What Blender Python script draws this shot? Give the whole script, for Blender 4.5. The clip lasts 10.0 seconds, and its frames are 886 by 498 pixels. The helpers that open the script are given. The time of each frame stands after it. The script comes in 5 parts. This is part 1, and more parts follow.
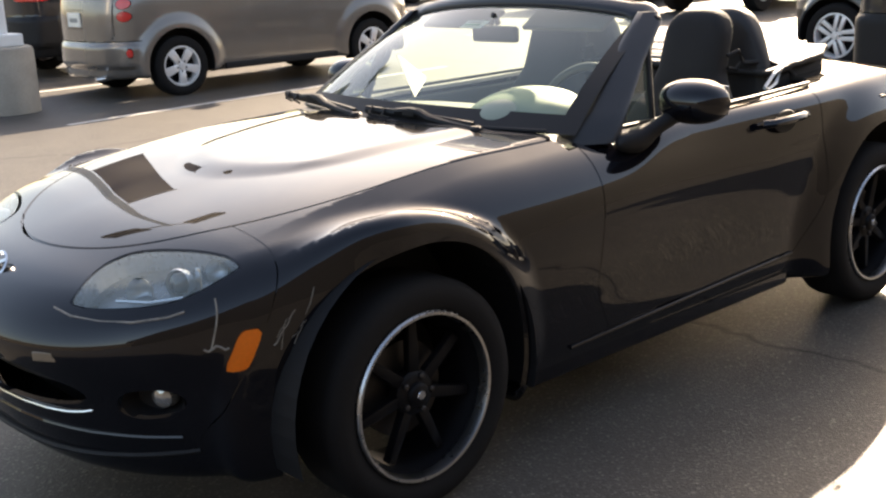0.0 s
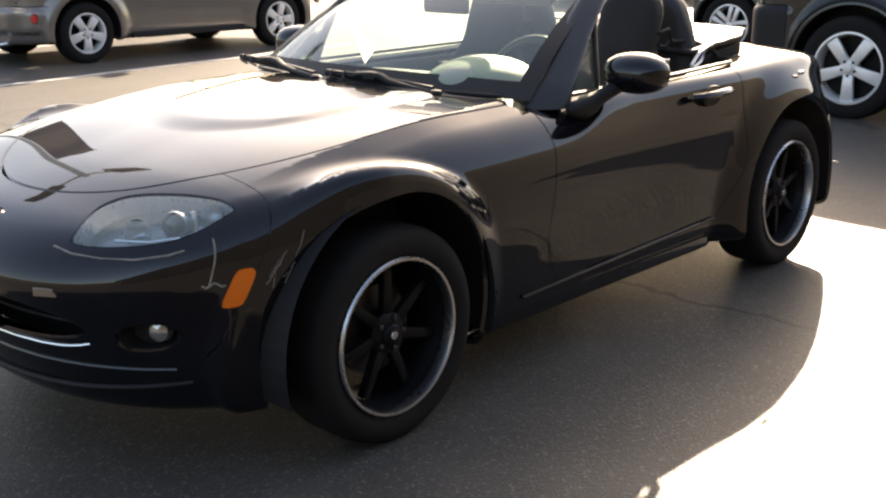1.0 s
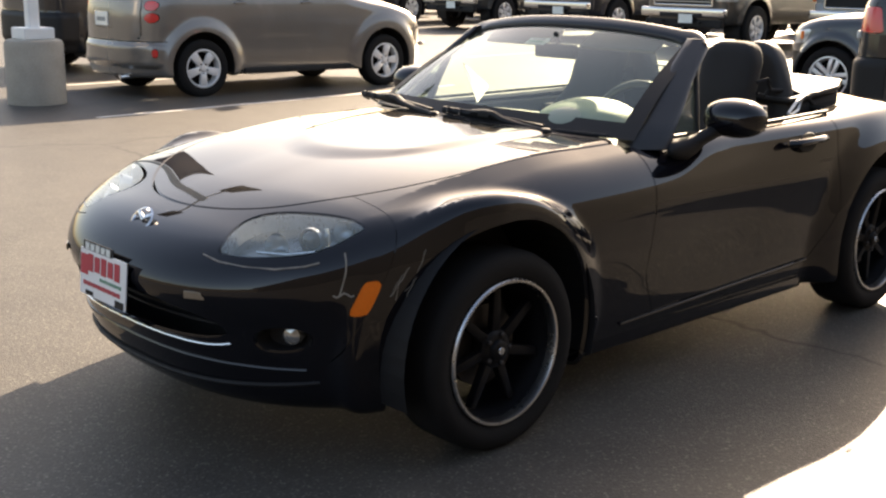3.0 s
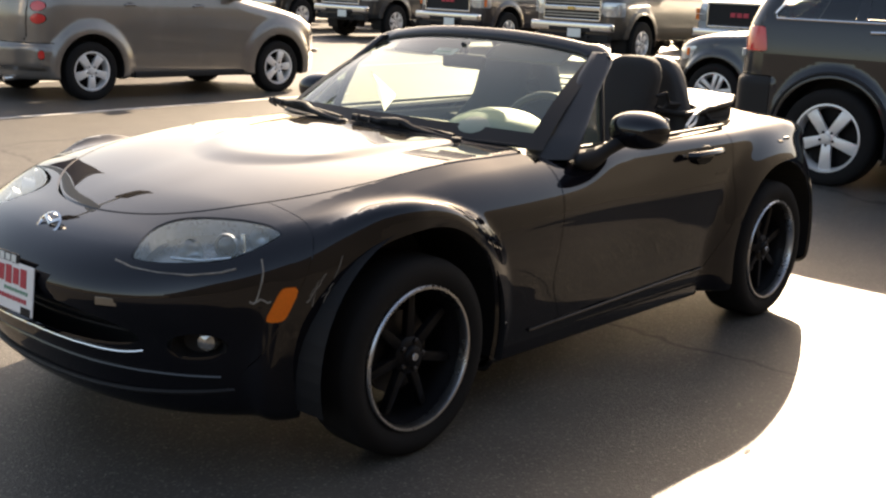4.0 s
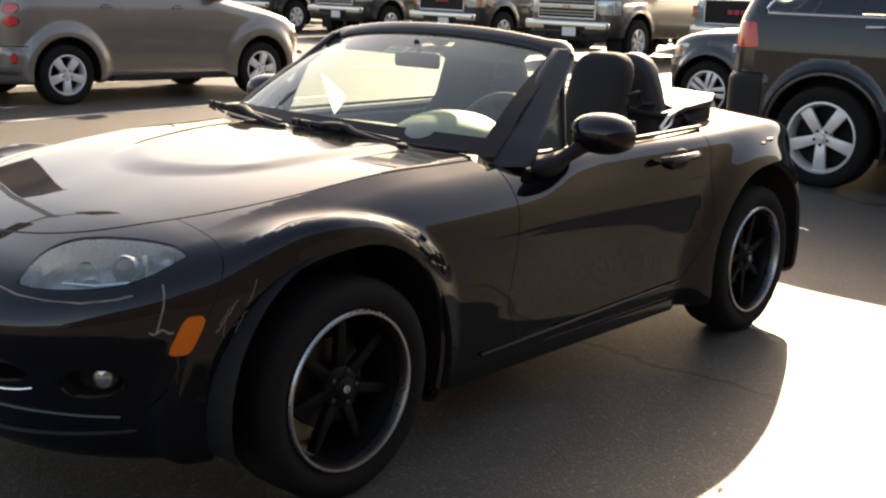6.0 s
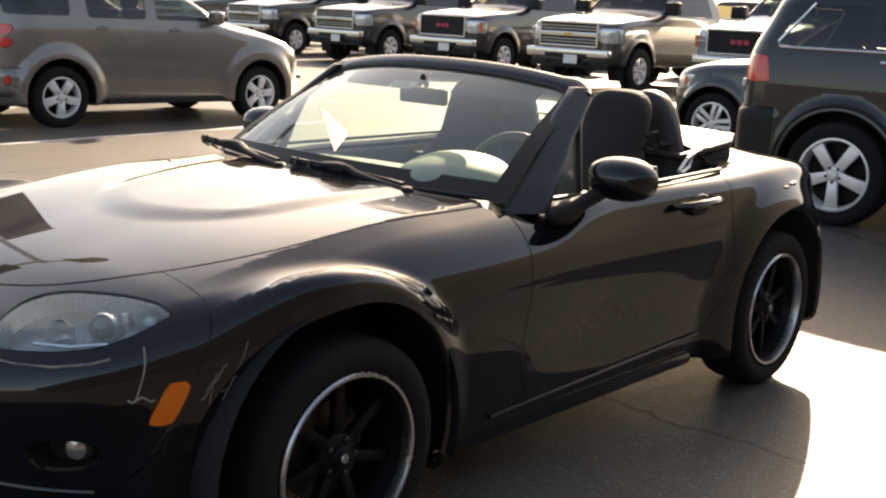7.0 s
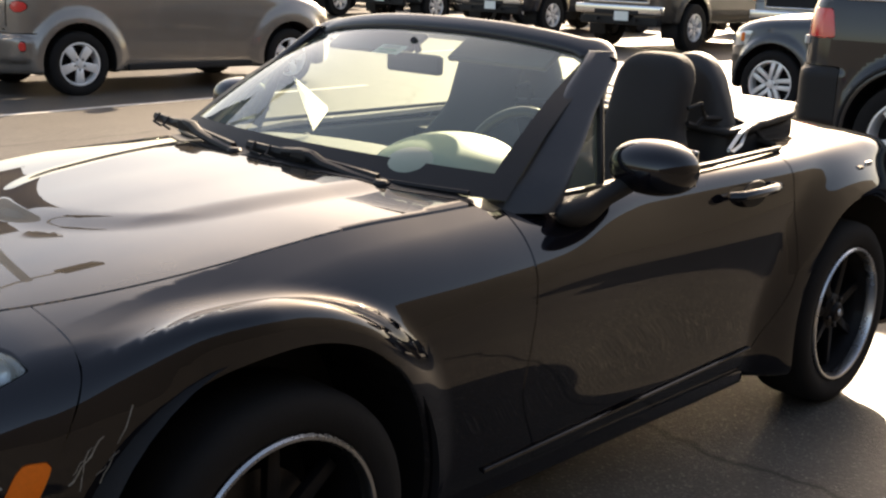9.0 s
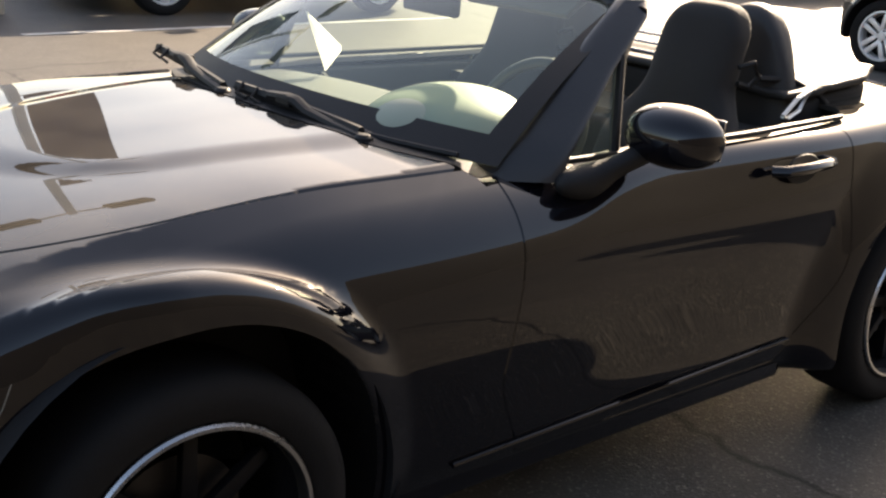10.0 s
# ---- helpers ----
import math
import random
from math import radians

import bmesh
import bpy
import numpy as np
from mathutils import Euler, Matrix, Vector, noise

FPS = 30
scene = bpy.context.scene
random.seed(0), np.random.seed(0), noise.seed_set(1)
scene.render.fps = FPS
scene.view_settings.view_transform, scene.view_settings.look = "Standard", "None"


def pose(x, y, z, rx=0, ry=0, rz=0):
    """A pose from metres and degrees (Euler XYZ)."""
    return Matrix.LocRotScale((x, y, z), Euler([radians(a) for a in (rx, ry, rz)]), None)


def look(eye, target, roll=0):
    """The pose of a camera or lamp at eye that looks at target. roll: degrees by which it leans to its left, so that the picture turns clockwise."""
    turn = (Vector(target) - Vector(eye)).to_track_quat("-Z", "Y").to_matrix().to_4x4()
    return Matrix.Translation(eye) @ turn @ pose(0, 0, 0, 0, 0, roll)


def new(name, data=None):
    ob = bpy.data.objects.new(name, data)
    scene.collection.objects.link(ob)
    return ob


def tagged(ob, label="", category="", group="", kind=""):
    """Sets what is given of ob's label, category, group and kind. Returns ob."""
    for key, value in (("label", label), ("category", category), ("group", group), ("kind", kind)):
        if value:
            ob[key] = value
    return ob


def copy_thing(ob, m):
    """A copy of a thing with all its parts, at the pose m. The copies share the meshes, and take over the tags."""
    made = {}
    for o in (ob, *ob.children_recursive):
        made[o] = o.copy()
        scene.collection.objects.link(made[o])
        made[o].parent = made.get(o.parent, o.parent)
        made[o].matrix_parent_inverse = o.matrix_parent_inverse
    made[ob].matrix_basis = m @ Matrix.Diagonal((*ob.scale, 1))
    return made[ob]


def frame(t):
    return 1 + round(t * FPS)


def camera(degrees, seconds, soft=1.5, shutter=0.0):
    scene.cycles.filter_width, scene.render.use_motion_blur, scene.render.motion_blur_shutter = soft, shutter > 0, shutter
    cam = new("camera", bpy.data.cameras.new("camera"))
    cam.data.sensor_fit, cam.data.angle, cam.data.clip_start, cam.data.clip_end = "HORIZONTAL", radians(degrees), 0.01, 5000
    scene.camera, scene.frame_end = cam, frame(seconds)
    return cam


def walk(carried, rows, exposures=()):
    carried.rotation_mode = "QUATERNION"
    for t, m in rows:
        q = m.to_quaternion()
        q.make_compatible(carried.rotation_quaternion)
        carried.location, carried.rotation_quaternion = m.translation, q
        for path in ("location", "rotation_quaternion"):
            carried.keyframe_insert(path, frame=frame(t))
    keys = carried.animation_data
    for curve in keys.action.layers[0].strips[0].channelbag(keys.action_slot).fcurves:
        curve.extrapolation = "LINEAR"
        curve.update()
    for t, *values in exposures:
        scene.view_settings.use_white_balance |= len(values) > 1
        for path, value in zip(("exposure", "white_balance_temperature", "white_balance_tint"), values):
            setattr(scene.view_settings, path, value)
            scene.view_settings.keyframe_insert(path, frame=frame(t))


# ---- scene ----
cam = camera(42.8, 10.0, soft=2.3)
PATH = [
    (0, (-1.734, -2.863, 1.397), (-0.448, -1.419, 0.888), -2.7),
    (0.5, (-1.860, -2.820, 1.376), (-0.543, -1.419, 0.826), -1.1),
    (1, (-2.070, -2.871, 1.377), (-0.646, -1.576, 0.834), -0.2),
    (1.5, (-2.157, -2.910, 1.397), (-0.725, -1.600, 0.917), 4.2),
    (2, (-2.200, -3.047, 1.399), (-0.829, -1.659, 0.959), 2.7),
    (2.2, (-2.206, -3.066, 1.393), (-0.896, -1.628, 0.926), 1.6),
    (3.3, (-2.385, -2.995, 1.395), (-1.039, -1.593, 0.923), 0.5),
    (3.5, (-2.415, -2.984, 1.397), (-1.018, -1.630, 0.934), 1.7),
    (4, (-2.396, -2.980, 1.391), (-0.925, -1.702, 0.941), 2.6),
    (4.5, (-2.393, -2.993, 1.394), (-0.883, -1.754, 0.965), 2.1),
    (5, (-2.362, -2.985, 1.389), (-0.855, -1.747, 0.947), 2.1),
    (5.2, (-2.261, -2.950, 1.388), (-0.774, -1.689, 0.942), 2.2),
    (6.3, (-1.977, -2.855, 1.365), (-0.516, -1.562, 0.924), 2.2),
    (6.5, (-1.957, -2.810, 1.376), (-0.496, -1.509, 0.958), 2.3),
    (7, (-1.833, -2.689, 1.395), (-0.356, -1.403, 0.986), 2.9),
    (7.5, (-1.630, -2.613, 1.397), (-0.228, -1.247, 0.987), 1.0),
    (8, (-1.436, -2.567, 1.390), (-0.045, -1.201, 0.944), 2.1),
    (8.5, (-1.317, -2.456, 1.380), (0.134, -1.163, 0.908), 4.8),
    (9, (-1.198, -2.353, 1.374), (0.203, -1.009, 0.893), 2.0),
    (9.5, (-1.009, -2.292, 1.379), (0.295, -0.883, 0.817), 0.5),
    (10, (-0.808, -2.319, 1.389), (0.444, -0.881, 0.785), 4.1),
]
walk(cam, [(t, look(eye, target, roll)) for t, eye, target, roll in PATH],
     exposures=[(0.0, 2.44, 7750, 15), (1.5, 2.50, 7800, 15), (2.0, 2.32, 7900, 15), (3.5, 2.22, 8000, 15), (4.5, 2.04, 8150, 15), (7.5, 2.12, 8150, 15), (8.5, 2.12, 8100, 15), (10.0, 2.28, 7800, 15)])

# ---- world, sun, exposure ----
SUN_AZ, SUN_EL = 66.0, 25.0        # degrees clockwise from +y, and above the horizon
world = bpy.data.worlds.new("sky")
scene.world = world
world.use_nodes = True
sky = world.node_tree.nodes.new("ShaderNodeTexSky")
sky.sky_type = "NISHITA"
sky.sun_disc = False
sky.sun_elevation, sky.sun_rotation = radians(SUN_EL), radians(SUN_AZ)
sky.air_density, sky.dust_density, sky.ozone_density = 1.0, 2.3, 1.0
world.node_tree.nodes["Background"].inputs["Strength"].default_value = 0.085
world.node_tree.links.new(sky.outputs["Color"], world.node_tree.nodes["Background"].inputs["Color"])
sun = new("sun", bpy.data.lights.new("sun", "SUN"))
sun.data.energy, sun.data.angle, sun.data.color = 5.0, radians(0.55), (1.0, 0.90, 0.76)
SUN_WAY = Vector((math.sin(radians(SUN_AZ)) * math.cos(radians(SUN_EL)), math.cos(radians(SUN_AZ)) * math.cos(radians(SUN_EL)), math.sin(radians(SUN_EL))))
sun.matrix_world = look(SUN_WAY * 60, (0, 0, 0))


# ---- materials ----
def material(name, colour, rough=0.5, metal=0.0, coat=0.0, spec=0.5, vary=0.15, scale=8.0, fine=90.0, bump=0.0, each=0.0, alpha=1.0):
    """A surface with variation at two scales; each: how far separate objects differ."""
    m = bpy.data.materials.new(name)
    m.use_nodes = True
    nodes, links = m.node_tree.nodes, m.node_tree.links
    b = nodes["Principled BSDF"]
    b.inputs["Roughness"].default_value, b.inputs["Metallic"].default_value = rough, metal
    b.inputs["Coat Weight"].default_value, b.inputs["Coat Roughness"].default_value = coat, 0.02
    b.inputs["Specular IOR Level"].default_value = spec
    b.inputs["Alpha"].default_value = alpha
    co = nodes.new("ShaderNodeTexCoord")
    big, small = nodes.new("ShaderNodeTexNoise"), nodes.new("ShaderNodeTexNoise")
    big.inputs["Scale"].default_value, big.inputs["Detail"].default_value = scale, 4.0
    small.inputs["Scale"].default_value, small.inputs["Detail"].default_value = fine, 3.0
    for n in (big, small):
        links.new(co.outputs["Object"], n.inputs["Vector"])
    mix = nodes.new("ShaderNodeMix")
    mix.data_type = "FLOAT"
    mix.inputs[0].default_value = 0.45
    links.new(big.outputs["Fac"], mix.inputs[2])
    links.new(small.outputs["Fac"], mix.inputs[3])
    ramp = nodes.new("ShaderNodeMapRange")
    ramp.inputs["From Min"].default_value, ramp.inputs["From Max"].default_value = 0.3, 0.7
    ramp.inputs["To Min"].default_value, ramp.inputs["To Max"].default_value = 1 - vary, 1 + vary
    links.new(mix.outputs[0], ramp.inputs["Value"])
    tone = nodes.new("ShaderNodeMix")
    tone.data_type, tone.blend_type = "RGBA", "MULTIPLY"
    tone.inputs[0].default_value = 1.0
    tone.inputs[6].default_value = (*colour, 1)
    links.new(ramp.outputs["Result"], tone.inputs[7])
    links.new(tone.outputs[2], b.inputs["Base Color"])
    rr = nodes.new("ShaderNodeMapRange")
    rr.inputs["To Min"].default_value, rr.inputs["To Max"].default_value = rough * 0.8, min(1, rough * 1.2)
    links.new(mix.outputs[0], rr.inputs["Value"])
    links.new(rr.outputs["Result"], b.inputs["Roughness"])
    if bump:
        bp = nodes.new("ShaderNodeBump")
        bp.inputs["Strength"].default_value, bp.inputs["Distance"].default_value = 1.0, bump
        links.new(small.outputs["Fac"], bp.inputs["Height"])
        links.new(bp.outputs["Normal"], b.inputs["Normal"])
    return m


def clear(name, colour, rough=0.0, ior=1.45, thin=True, haze=0.0):
    """Thin glass: mostly let through, with a mirror's gloss by the Fresnel law, and a pale dusting that also paints in
    a bright veil.
    """
    m = bpy.data.materials.new(name)
    m.use_nodes = True
    nodes, links = m.node_tree.nodes, m.node_tree.links
    nodes.remove(nodes["Principled BSDF"])
    out = nodes["Material Output"]
    through_, gloss, mixer, fres = nodes.new("ShaderNodeBsdfTransparent"), nodes.new("ShaderNodeBsdfGlossy"), nodes.new("ShaderNodeMixShader"), nodes.new("ShaderNodeLayerWeight")
    through_.inputs["Color"].default_value = (*colour, 1)
    gloss.inputs["Roughness"].default_value = rough
    fres.inputs["Blend"].default_value = 0.5
    bend, span = nodes.new("ShaderNodeMath"), nodes.new("ShaderNodeMapRange")
    bend.operation = "POWER"
    bend.inputs[1].default_value = 5.0
    span.inputs["To Min"].default_value = ((ior - 1) / (ior + 1)) ** 2 * 1.8
    links.new(fres.outputs["Facing"], bend.inputs[0])
    links.new(bend.outputs[0], span.inputs["Value"])
    links.new(span.outputs["Result"], mixer.inputs[0])
    last = through_
    if haze:
        dust_veil, blend = nodes.new("ShaderNodeBsdfDiffuse"), nodes.new("ShaderNodeMixShader")
        dust_veil.inputs["Color"].default_value = (0.56, 0.62, 0.52, 1)
        blend.inputs[0].default_value = haze
        links.new(through_.outputs[0], blend.inputs[1])
        links.new(dust_veil.outputs[0], blend.inputs[2])
        last = blend
    links.new(last.outputs[0], mixer.inputs[1])
    links.new(gloss.outputs[0], mixer.inputs[2])
    links.new(mixer.outputs[0], out.inputs["Surface"])
    return m


PAINT = material("black_car_paint", (0.004, 0.004, 0.006), 0.45, coat=1.0, spec=0.0, vary=0.25, scale=3.0, fine=400)
# fine dusting on what faces up, which also paints sun glare onto the bonnet
def dust_glare(m, most):
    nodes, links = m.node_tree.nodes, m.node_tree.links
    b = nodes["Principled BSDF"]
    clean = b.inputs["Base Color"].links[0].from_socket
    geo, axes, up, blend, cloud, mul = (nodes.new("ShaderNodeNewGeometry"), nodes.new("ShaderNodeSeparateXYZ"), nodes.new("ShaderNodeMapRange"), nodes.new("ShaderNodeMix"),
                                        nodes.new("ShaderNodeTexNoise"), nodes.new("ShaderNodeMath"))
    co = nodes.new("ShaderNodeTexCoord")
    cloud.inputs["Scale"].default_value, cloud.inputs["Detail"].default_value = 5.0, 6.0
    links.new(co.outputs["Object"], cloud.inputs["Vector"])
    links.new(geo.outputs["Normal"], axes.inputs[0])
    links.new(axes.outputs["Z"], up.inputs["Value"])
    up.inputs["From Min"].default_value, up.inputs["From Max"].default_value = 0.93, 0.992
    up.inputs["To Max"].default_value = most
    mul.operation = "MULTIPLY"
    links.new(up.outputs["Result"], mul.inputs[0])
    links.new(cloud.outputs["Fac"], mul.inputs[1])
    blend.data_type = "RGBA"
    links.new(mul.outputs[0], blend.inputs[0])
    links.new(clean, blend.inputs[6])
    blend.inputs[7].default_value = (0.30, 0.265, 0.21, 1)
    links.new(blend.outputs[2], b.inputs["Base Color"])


dust_glare(PAINT, 0.30)
PAINT.node_tree.nodes["Principled BSDF"].inputs["Coat IOR"].default_value = 1.49
TRIM = material("black_plastic_trim", (0.012, 0.012, 0.013), 0.58, spec=0.25, vary=0.2, fine=200, bump=0.0004)
RUBBER = material("tyre_rubber", (0.010, 0.0095, 0.0095), 0.85, spec=0.2, vary=0.25, scale=14, fine=120, bump=0.0006)
CLOTH = material("black_seat_cloth", (0.014, 0.013, 0.013), 0.9, vary=0.2, fine=500, bump=0.0006)
DASH = material("grey_dashboard_plastic", (0.055, 0.058, 0.055), 0.5, vary=0.1, fine=300, bump=0.0003)
CHROME = material("chrome", (0.72, 0.72, 0.72), 0.16, metal=1.0, vary=0.05)
POLISHED = material("polished_rim_lip", (0.50, 0.50, 0.50), 0.28, metal=1.0, vary=0.03, fine=60)
RIMBLACK = material("black_wheel_paint", (0.004, 0.004, 0.005), 0.55, coat=0.05, spec=0.15, vary=0.2)
SILVER = material("silver_wheel_paint", (0.72, 0.71, 0.70), 0.35, metal=0.35, vary=0.08)
GLASS = clear("windscreen_glass", (0.70, 0.82, 0.73), 0.0, 1.5, haze=0.13)
TINTED = clear("tinted_side_glass", (0.16, 0.17, 0.16), 0.0, 1.5)
LENS = clear("lamp_lens", (0.86, 0.91, 0.93), 0.03, 1.45, haze=0.13)
ORANGE = material("orange_lamp_plastic", (0.76, 0.15, 0.003), 0.45, coat=0.1, vary=0.12, fine=150)
RED = material("red_lamp_plastic", (0.60, 0.02, 0.02), 0.2, coat=0.8, vary=0.12, fine=150)
LAMPBOWL = material("smoked_lamp_reflector", (0.22, 0.24, 0.26), 0.28, metal=0.7, vary=0.25, scale=22)
LAMPCHROME = material("pale_lamp_reflector", (0.42, 0.45, 0.48), 0.32, metal=0.85, vary=0.12)
WHITE = material("white_paper", (0.80, 0.79, 0.77), 0.6, vary=0.05)
BRAKE = material("brake_disc_iron", (0.05, 0.046, 0.044), 0.45, metal=0.8, vary=0.2)
AMBERGREY = material("pale_reflector", (0.20, 0.15, 0.10), 0.35, coat=0.5, vary=0.15)
FOGGLASS = material("fog_lamp_glass", (0.35, 0.36, 0.36), 0.08, metal=0.7, coat=1.0, vary=0.15)
DARKGLASS = material("projector_glass", (0.03, 0.035, 0.04), 0.05, coat=1.0)
# for real scuffs and for the painted highlight under the headlamps
SCUFF_GLINT = material("scuff_and_highlight", (0.22, 0.20, 0.17), 0.6, vary=0.45, scale=30, fine=160)
PALE = material("pale_print", (0.72, 0.74, 0.70), 0.6, vary=0.08)
REDINK = material("red_print", (0.50, 0.04, 0.06), 0.55, vary=0.1)
GREENINK = material("green_print", (0.12, 0.30, 0.20), 0.55, vary=0.1)
GREYINK = material("grey_print", (0.25, 0.27, 0.27), 0.6, vary=0.1)
PILLAR = material("black_pillar_paint", (0.014, 0.014, 0.016), 0.42, coat=0.25, spec=0.4, vary=0.2)
CARPET = material("dark_carpet", (0.02, 0.02, 0.02), 0.95, vary=0.25, fine=400, bump=0.001)
# paler than the dashboard: sun and glass reflection put into the colour
HOODLIT = material("sun_pale_hood_plastic", (0.24, 0.275, 0.22), 0.55, vary=0.08, fine=300, bump=0.0003)
STEER = material("black_steering_leather", (0.02, 0.02, 0.02), 0.4, vary=0.15, fine=250, bump=0.0003)
VINYL = material("black_vinyl_fabric", (0.020, 0.019, 0.018), 0.62, spec=0.35, vary=0.2, fine=600, bump=0.0004)
STEEL = material("bare_steel", (0.6, 0.58, 0.54), 0.3, metal=1.0, vary=0.1)
HOOP = material("black_hoop_plastic", (0.015, 0.014, 0.014), 0.6, vary=0.2, fine=250, bump=0.0004)
HEADGLASS = material("headlamp_glass", (0.50, 0.52, 0.52), 0.12, metal=0.5, coat=1.0, vary=0.25, scale=18, fine=60)
GOLD = material("gold_badge", (0.62, 0.42, 0.12), 0.3, metal=0.8, vary=0.08)
CONCRETE = material("tan_concrete", (0.34, 0.30, 0.245), 0.85, vary=0.2, scale=4, fine=70, bump=0.003)
WHITEPAINT = material("white_mast_paint", (0.72, 0.72, 0.70), 0.45, vary=0.08, scale=3, fine=60)
BANNER = material("dark_blue_banner_cloth", (0.03, 0.04, 0.09), 0.7, vary=0.25, scale=3, fine=120)
PAPER = material("thin_white_paper", (0.85, 0.84, 0.82), 0.7, vary=0.03)
sheer = PAPER.node_tree.nodes.new("ShaderNodeBsdfTranslucent")
half_through = PAPER.node_tree.nodes.new("ShaderNodeMixShader")
sheer.inputs["Color"].default_value = (0.85, 0.84, 0.80, 1)
half_through.inputs[0].default_value = 0.55
PAPER.node_tree.links.new(PAPER.node_tree.nodes["Principled BSDF"].outputs[0], half_through.inputs[1])
PAPER.node_tree.links.new(sheer.outputs[0], half_through.inputs[2])
PAPER.node_tree.links.new(half_through.outputs[0], PAPER.node_tree.nodes["Material Output"].inputs["Surface"])


# ---- mesh tools ----
def curve(*keys):
    """A smooth function through (place, value) pairs, level beyond the ends."""
    k = np.array(keys, float)
    xs, ys = k[:, 0], k[:, 1]
    d = np.diff(ys) / np.diff(xs)
    m = np.zeros(len(xs))
    for i in range(1, len(xs) - 1):
        if d[i - 1] * d[i] > 0:
            w1, w2 = 2 * (xs[i + 1] - xs[i]) + (xs[i] - xs[i - 1]), (xs[i + 1] - xs[i]) + 2 * (xs[i] - xs[i - 1])
            m[i] = (w1 + w2) / (w1 / d[i - 1] + w2 / d[i])
    m[0], m[-1] = d[0], d[-1]

    def f(x):
        x = np.clip(np.asarray(x, float), xs[0], xs[-1])
        i = np.clip(np.searchsorted(xs, x) - 1, 0, len(xs) - 2)
        h = xs[i + 1] - xs[i]
        t = (x - xs[i]) / h
        return (ys[i] * (2 * t ** 3 - 3 * t ** 2 + 1) + h * m[i] * (t ** 3 - 2 * t ** 2 + t)
                + ys[i + 1] * (3 * t ** 2 - 2 * t ** 3) + h * m[i + 1] * (t ** 3 - t ** 2))
    return f


def step(a, b, x):
    t = np.clip((np.asarray(x, float) - a) / (b - a), 0, 1)
    return t * t * (3 - 2 * t)


def smax(a, b, k):
    h = np.clip(0.5 + 0.5 * (a - b) / k, 0, 1)
    return b + (a - b) * h + k * h * (1 - h)


def smin(a, b, k):
    return -smax(-a, -b, k)


def grad(F, p, e=1e-4):
    g = np.empty_like(p)
    for i in range(3):
        a, b = p.copy(), p.copy()
        a[:, i] += e
        b[:, i] -= e
        g[:, i] = (F(*a.T) - F(*b.T)) / (2 * e)
    return g


def skin(F, lo, hi, h):
    """The surface F = 0 as (vertices, faces), F below nought inside."""
    ax = [np.arange(lo[i] - h, hi[i] + 1.5 * h, h) for i in range(3)]
    X, Y, Z = np.meshgrid(*ax, indexing="ij")
    V = F(X.ravel(), Y.ravel(), Z.ravel()).reshape(X.shape)
    inside = V < 0
    n = np.array(V.shape) - 1
    count = np.zeros(n, int)
    corner = [(i, j, k) for i in (0, 1) for j in (0, 1) for k in (0, 1)]
    cut_of = lambda c: tuple(slice(c[i], c[i] + n[i]) for i in range(3))
    for c in corner:
        count += inside[cut_of(c)]
    live = (count > 0) & (count < 8)
    idx = -np.ones(n, int)
    idx[live] = np.arange(live.sum())
    cells = np.argwhere(live)
    acc, num = np.zeros((len(cells), 3)), np.zeros(len(cells))
    for a in corner:
        for d in range(3):
            if a[d] == 0:
                b = list(a)
                b[d] = 1
                va = V[tuple((cells + a).T)]
                vb = V[tuple((cells + b).T)]
                hit = (va < 0) != (vb < 0)
                t = va[hit] / (va[hit] - vb[hit])
                q = (cells + a)[hit].astype(float)
                q[:, d] += t
                acc[hit] += q
                num[hit] += 1
    p = acc / num[:, None] * h + np.array([a[0] for a in ax])
    for _ in range(3):
        g = grad(F, p)
        s = -F(*p.T)[:, None] * g / np.maximum((g * g).sum(1), 1e-6)[:, None]
        ln = np.linalg.norm(s, axis=1, keepdims=True)
        p += s * np.minimum(1, 0.5 * h / np.maximum(ln, 1e-9))
    faces = []
    for d in range(3):
        u, v = (d + 1) % 3, (d + 2) % 3
        lo_s, hi_s = [slice(1, -1)] * 3, [slice(1, -1)] * 3
        lo_s[d], hi_s[d] = slice(0, -1), slice(1, None)
        A, B = inside[tuple(lo_s)], inside[tuple(hi_s)]
        for flip in (0, 1):
            e = np.argwhere((A & ~B) if flip == 0 else (~A & B))
            e[:, u] += 1
            e[:, v] += 1
            quad = []
            for du, dv in ((-1, -1), (0, -1), (0, 0), (-1, 0)):
                c = e.copy()
                c[:, u] += du
                c[:, v] += dv
                quad.append(idx[tuple(c.T)])
            q = np.stack(quad if flip == 0 else quad[::-1], 1)
            faces += [tuple(r) for r in q.tolist() if min(r) >= 0]
    return p, faces


def clip(mesh, g, offset=0.0):
    """The part of a mesh where g is above offset, cut cleanly."""
    P, faces = mesh
    val = g(*P.T) - offset
    val[np.abs(val) < 1e-7] = 1e-7
    pos = val > 0
    P2, made, out = list(P), {}, []

    def between(a, b):
        key = (min(a, b), max(a, b))
        if key not in made:
            t = val[a] / (val[a] - val[b])
            made[key] = len(P2)
            P2.append(P[a] + t * (P[b] - P[a]))
        return made[key]

    for f in faces:
        s = [pos[i] for i in f]
        if all(s):
            out.append(f)
        elif any(s):
            ring = []
            for i, a in enumerate(f):
                b = f[(i + 1) % len(f)]
                if pos[a]:
                    ring.append(a)
                if pos[a] != pos[b]:
                    ring.append(between(a, b))
            if len(ring) > 2:
                out.append(tuple(ring))
    used = sorted({i for f in out for i in f})
    new_id = {o: i for i, o in enumerate(used)}
    return np.array([P2[i] for i in used]).reshape(-1, 3), [tuple(new_id[i] for i in f) for f in out]


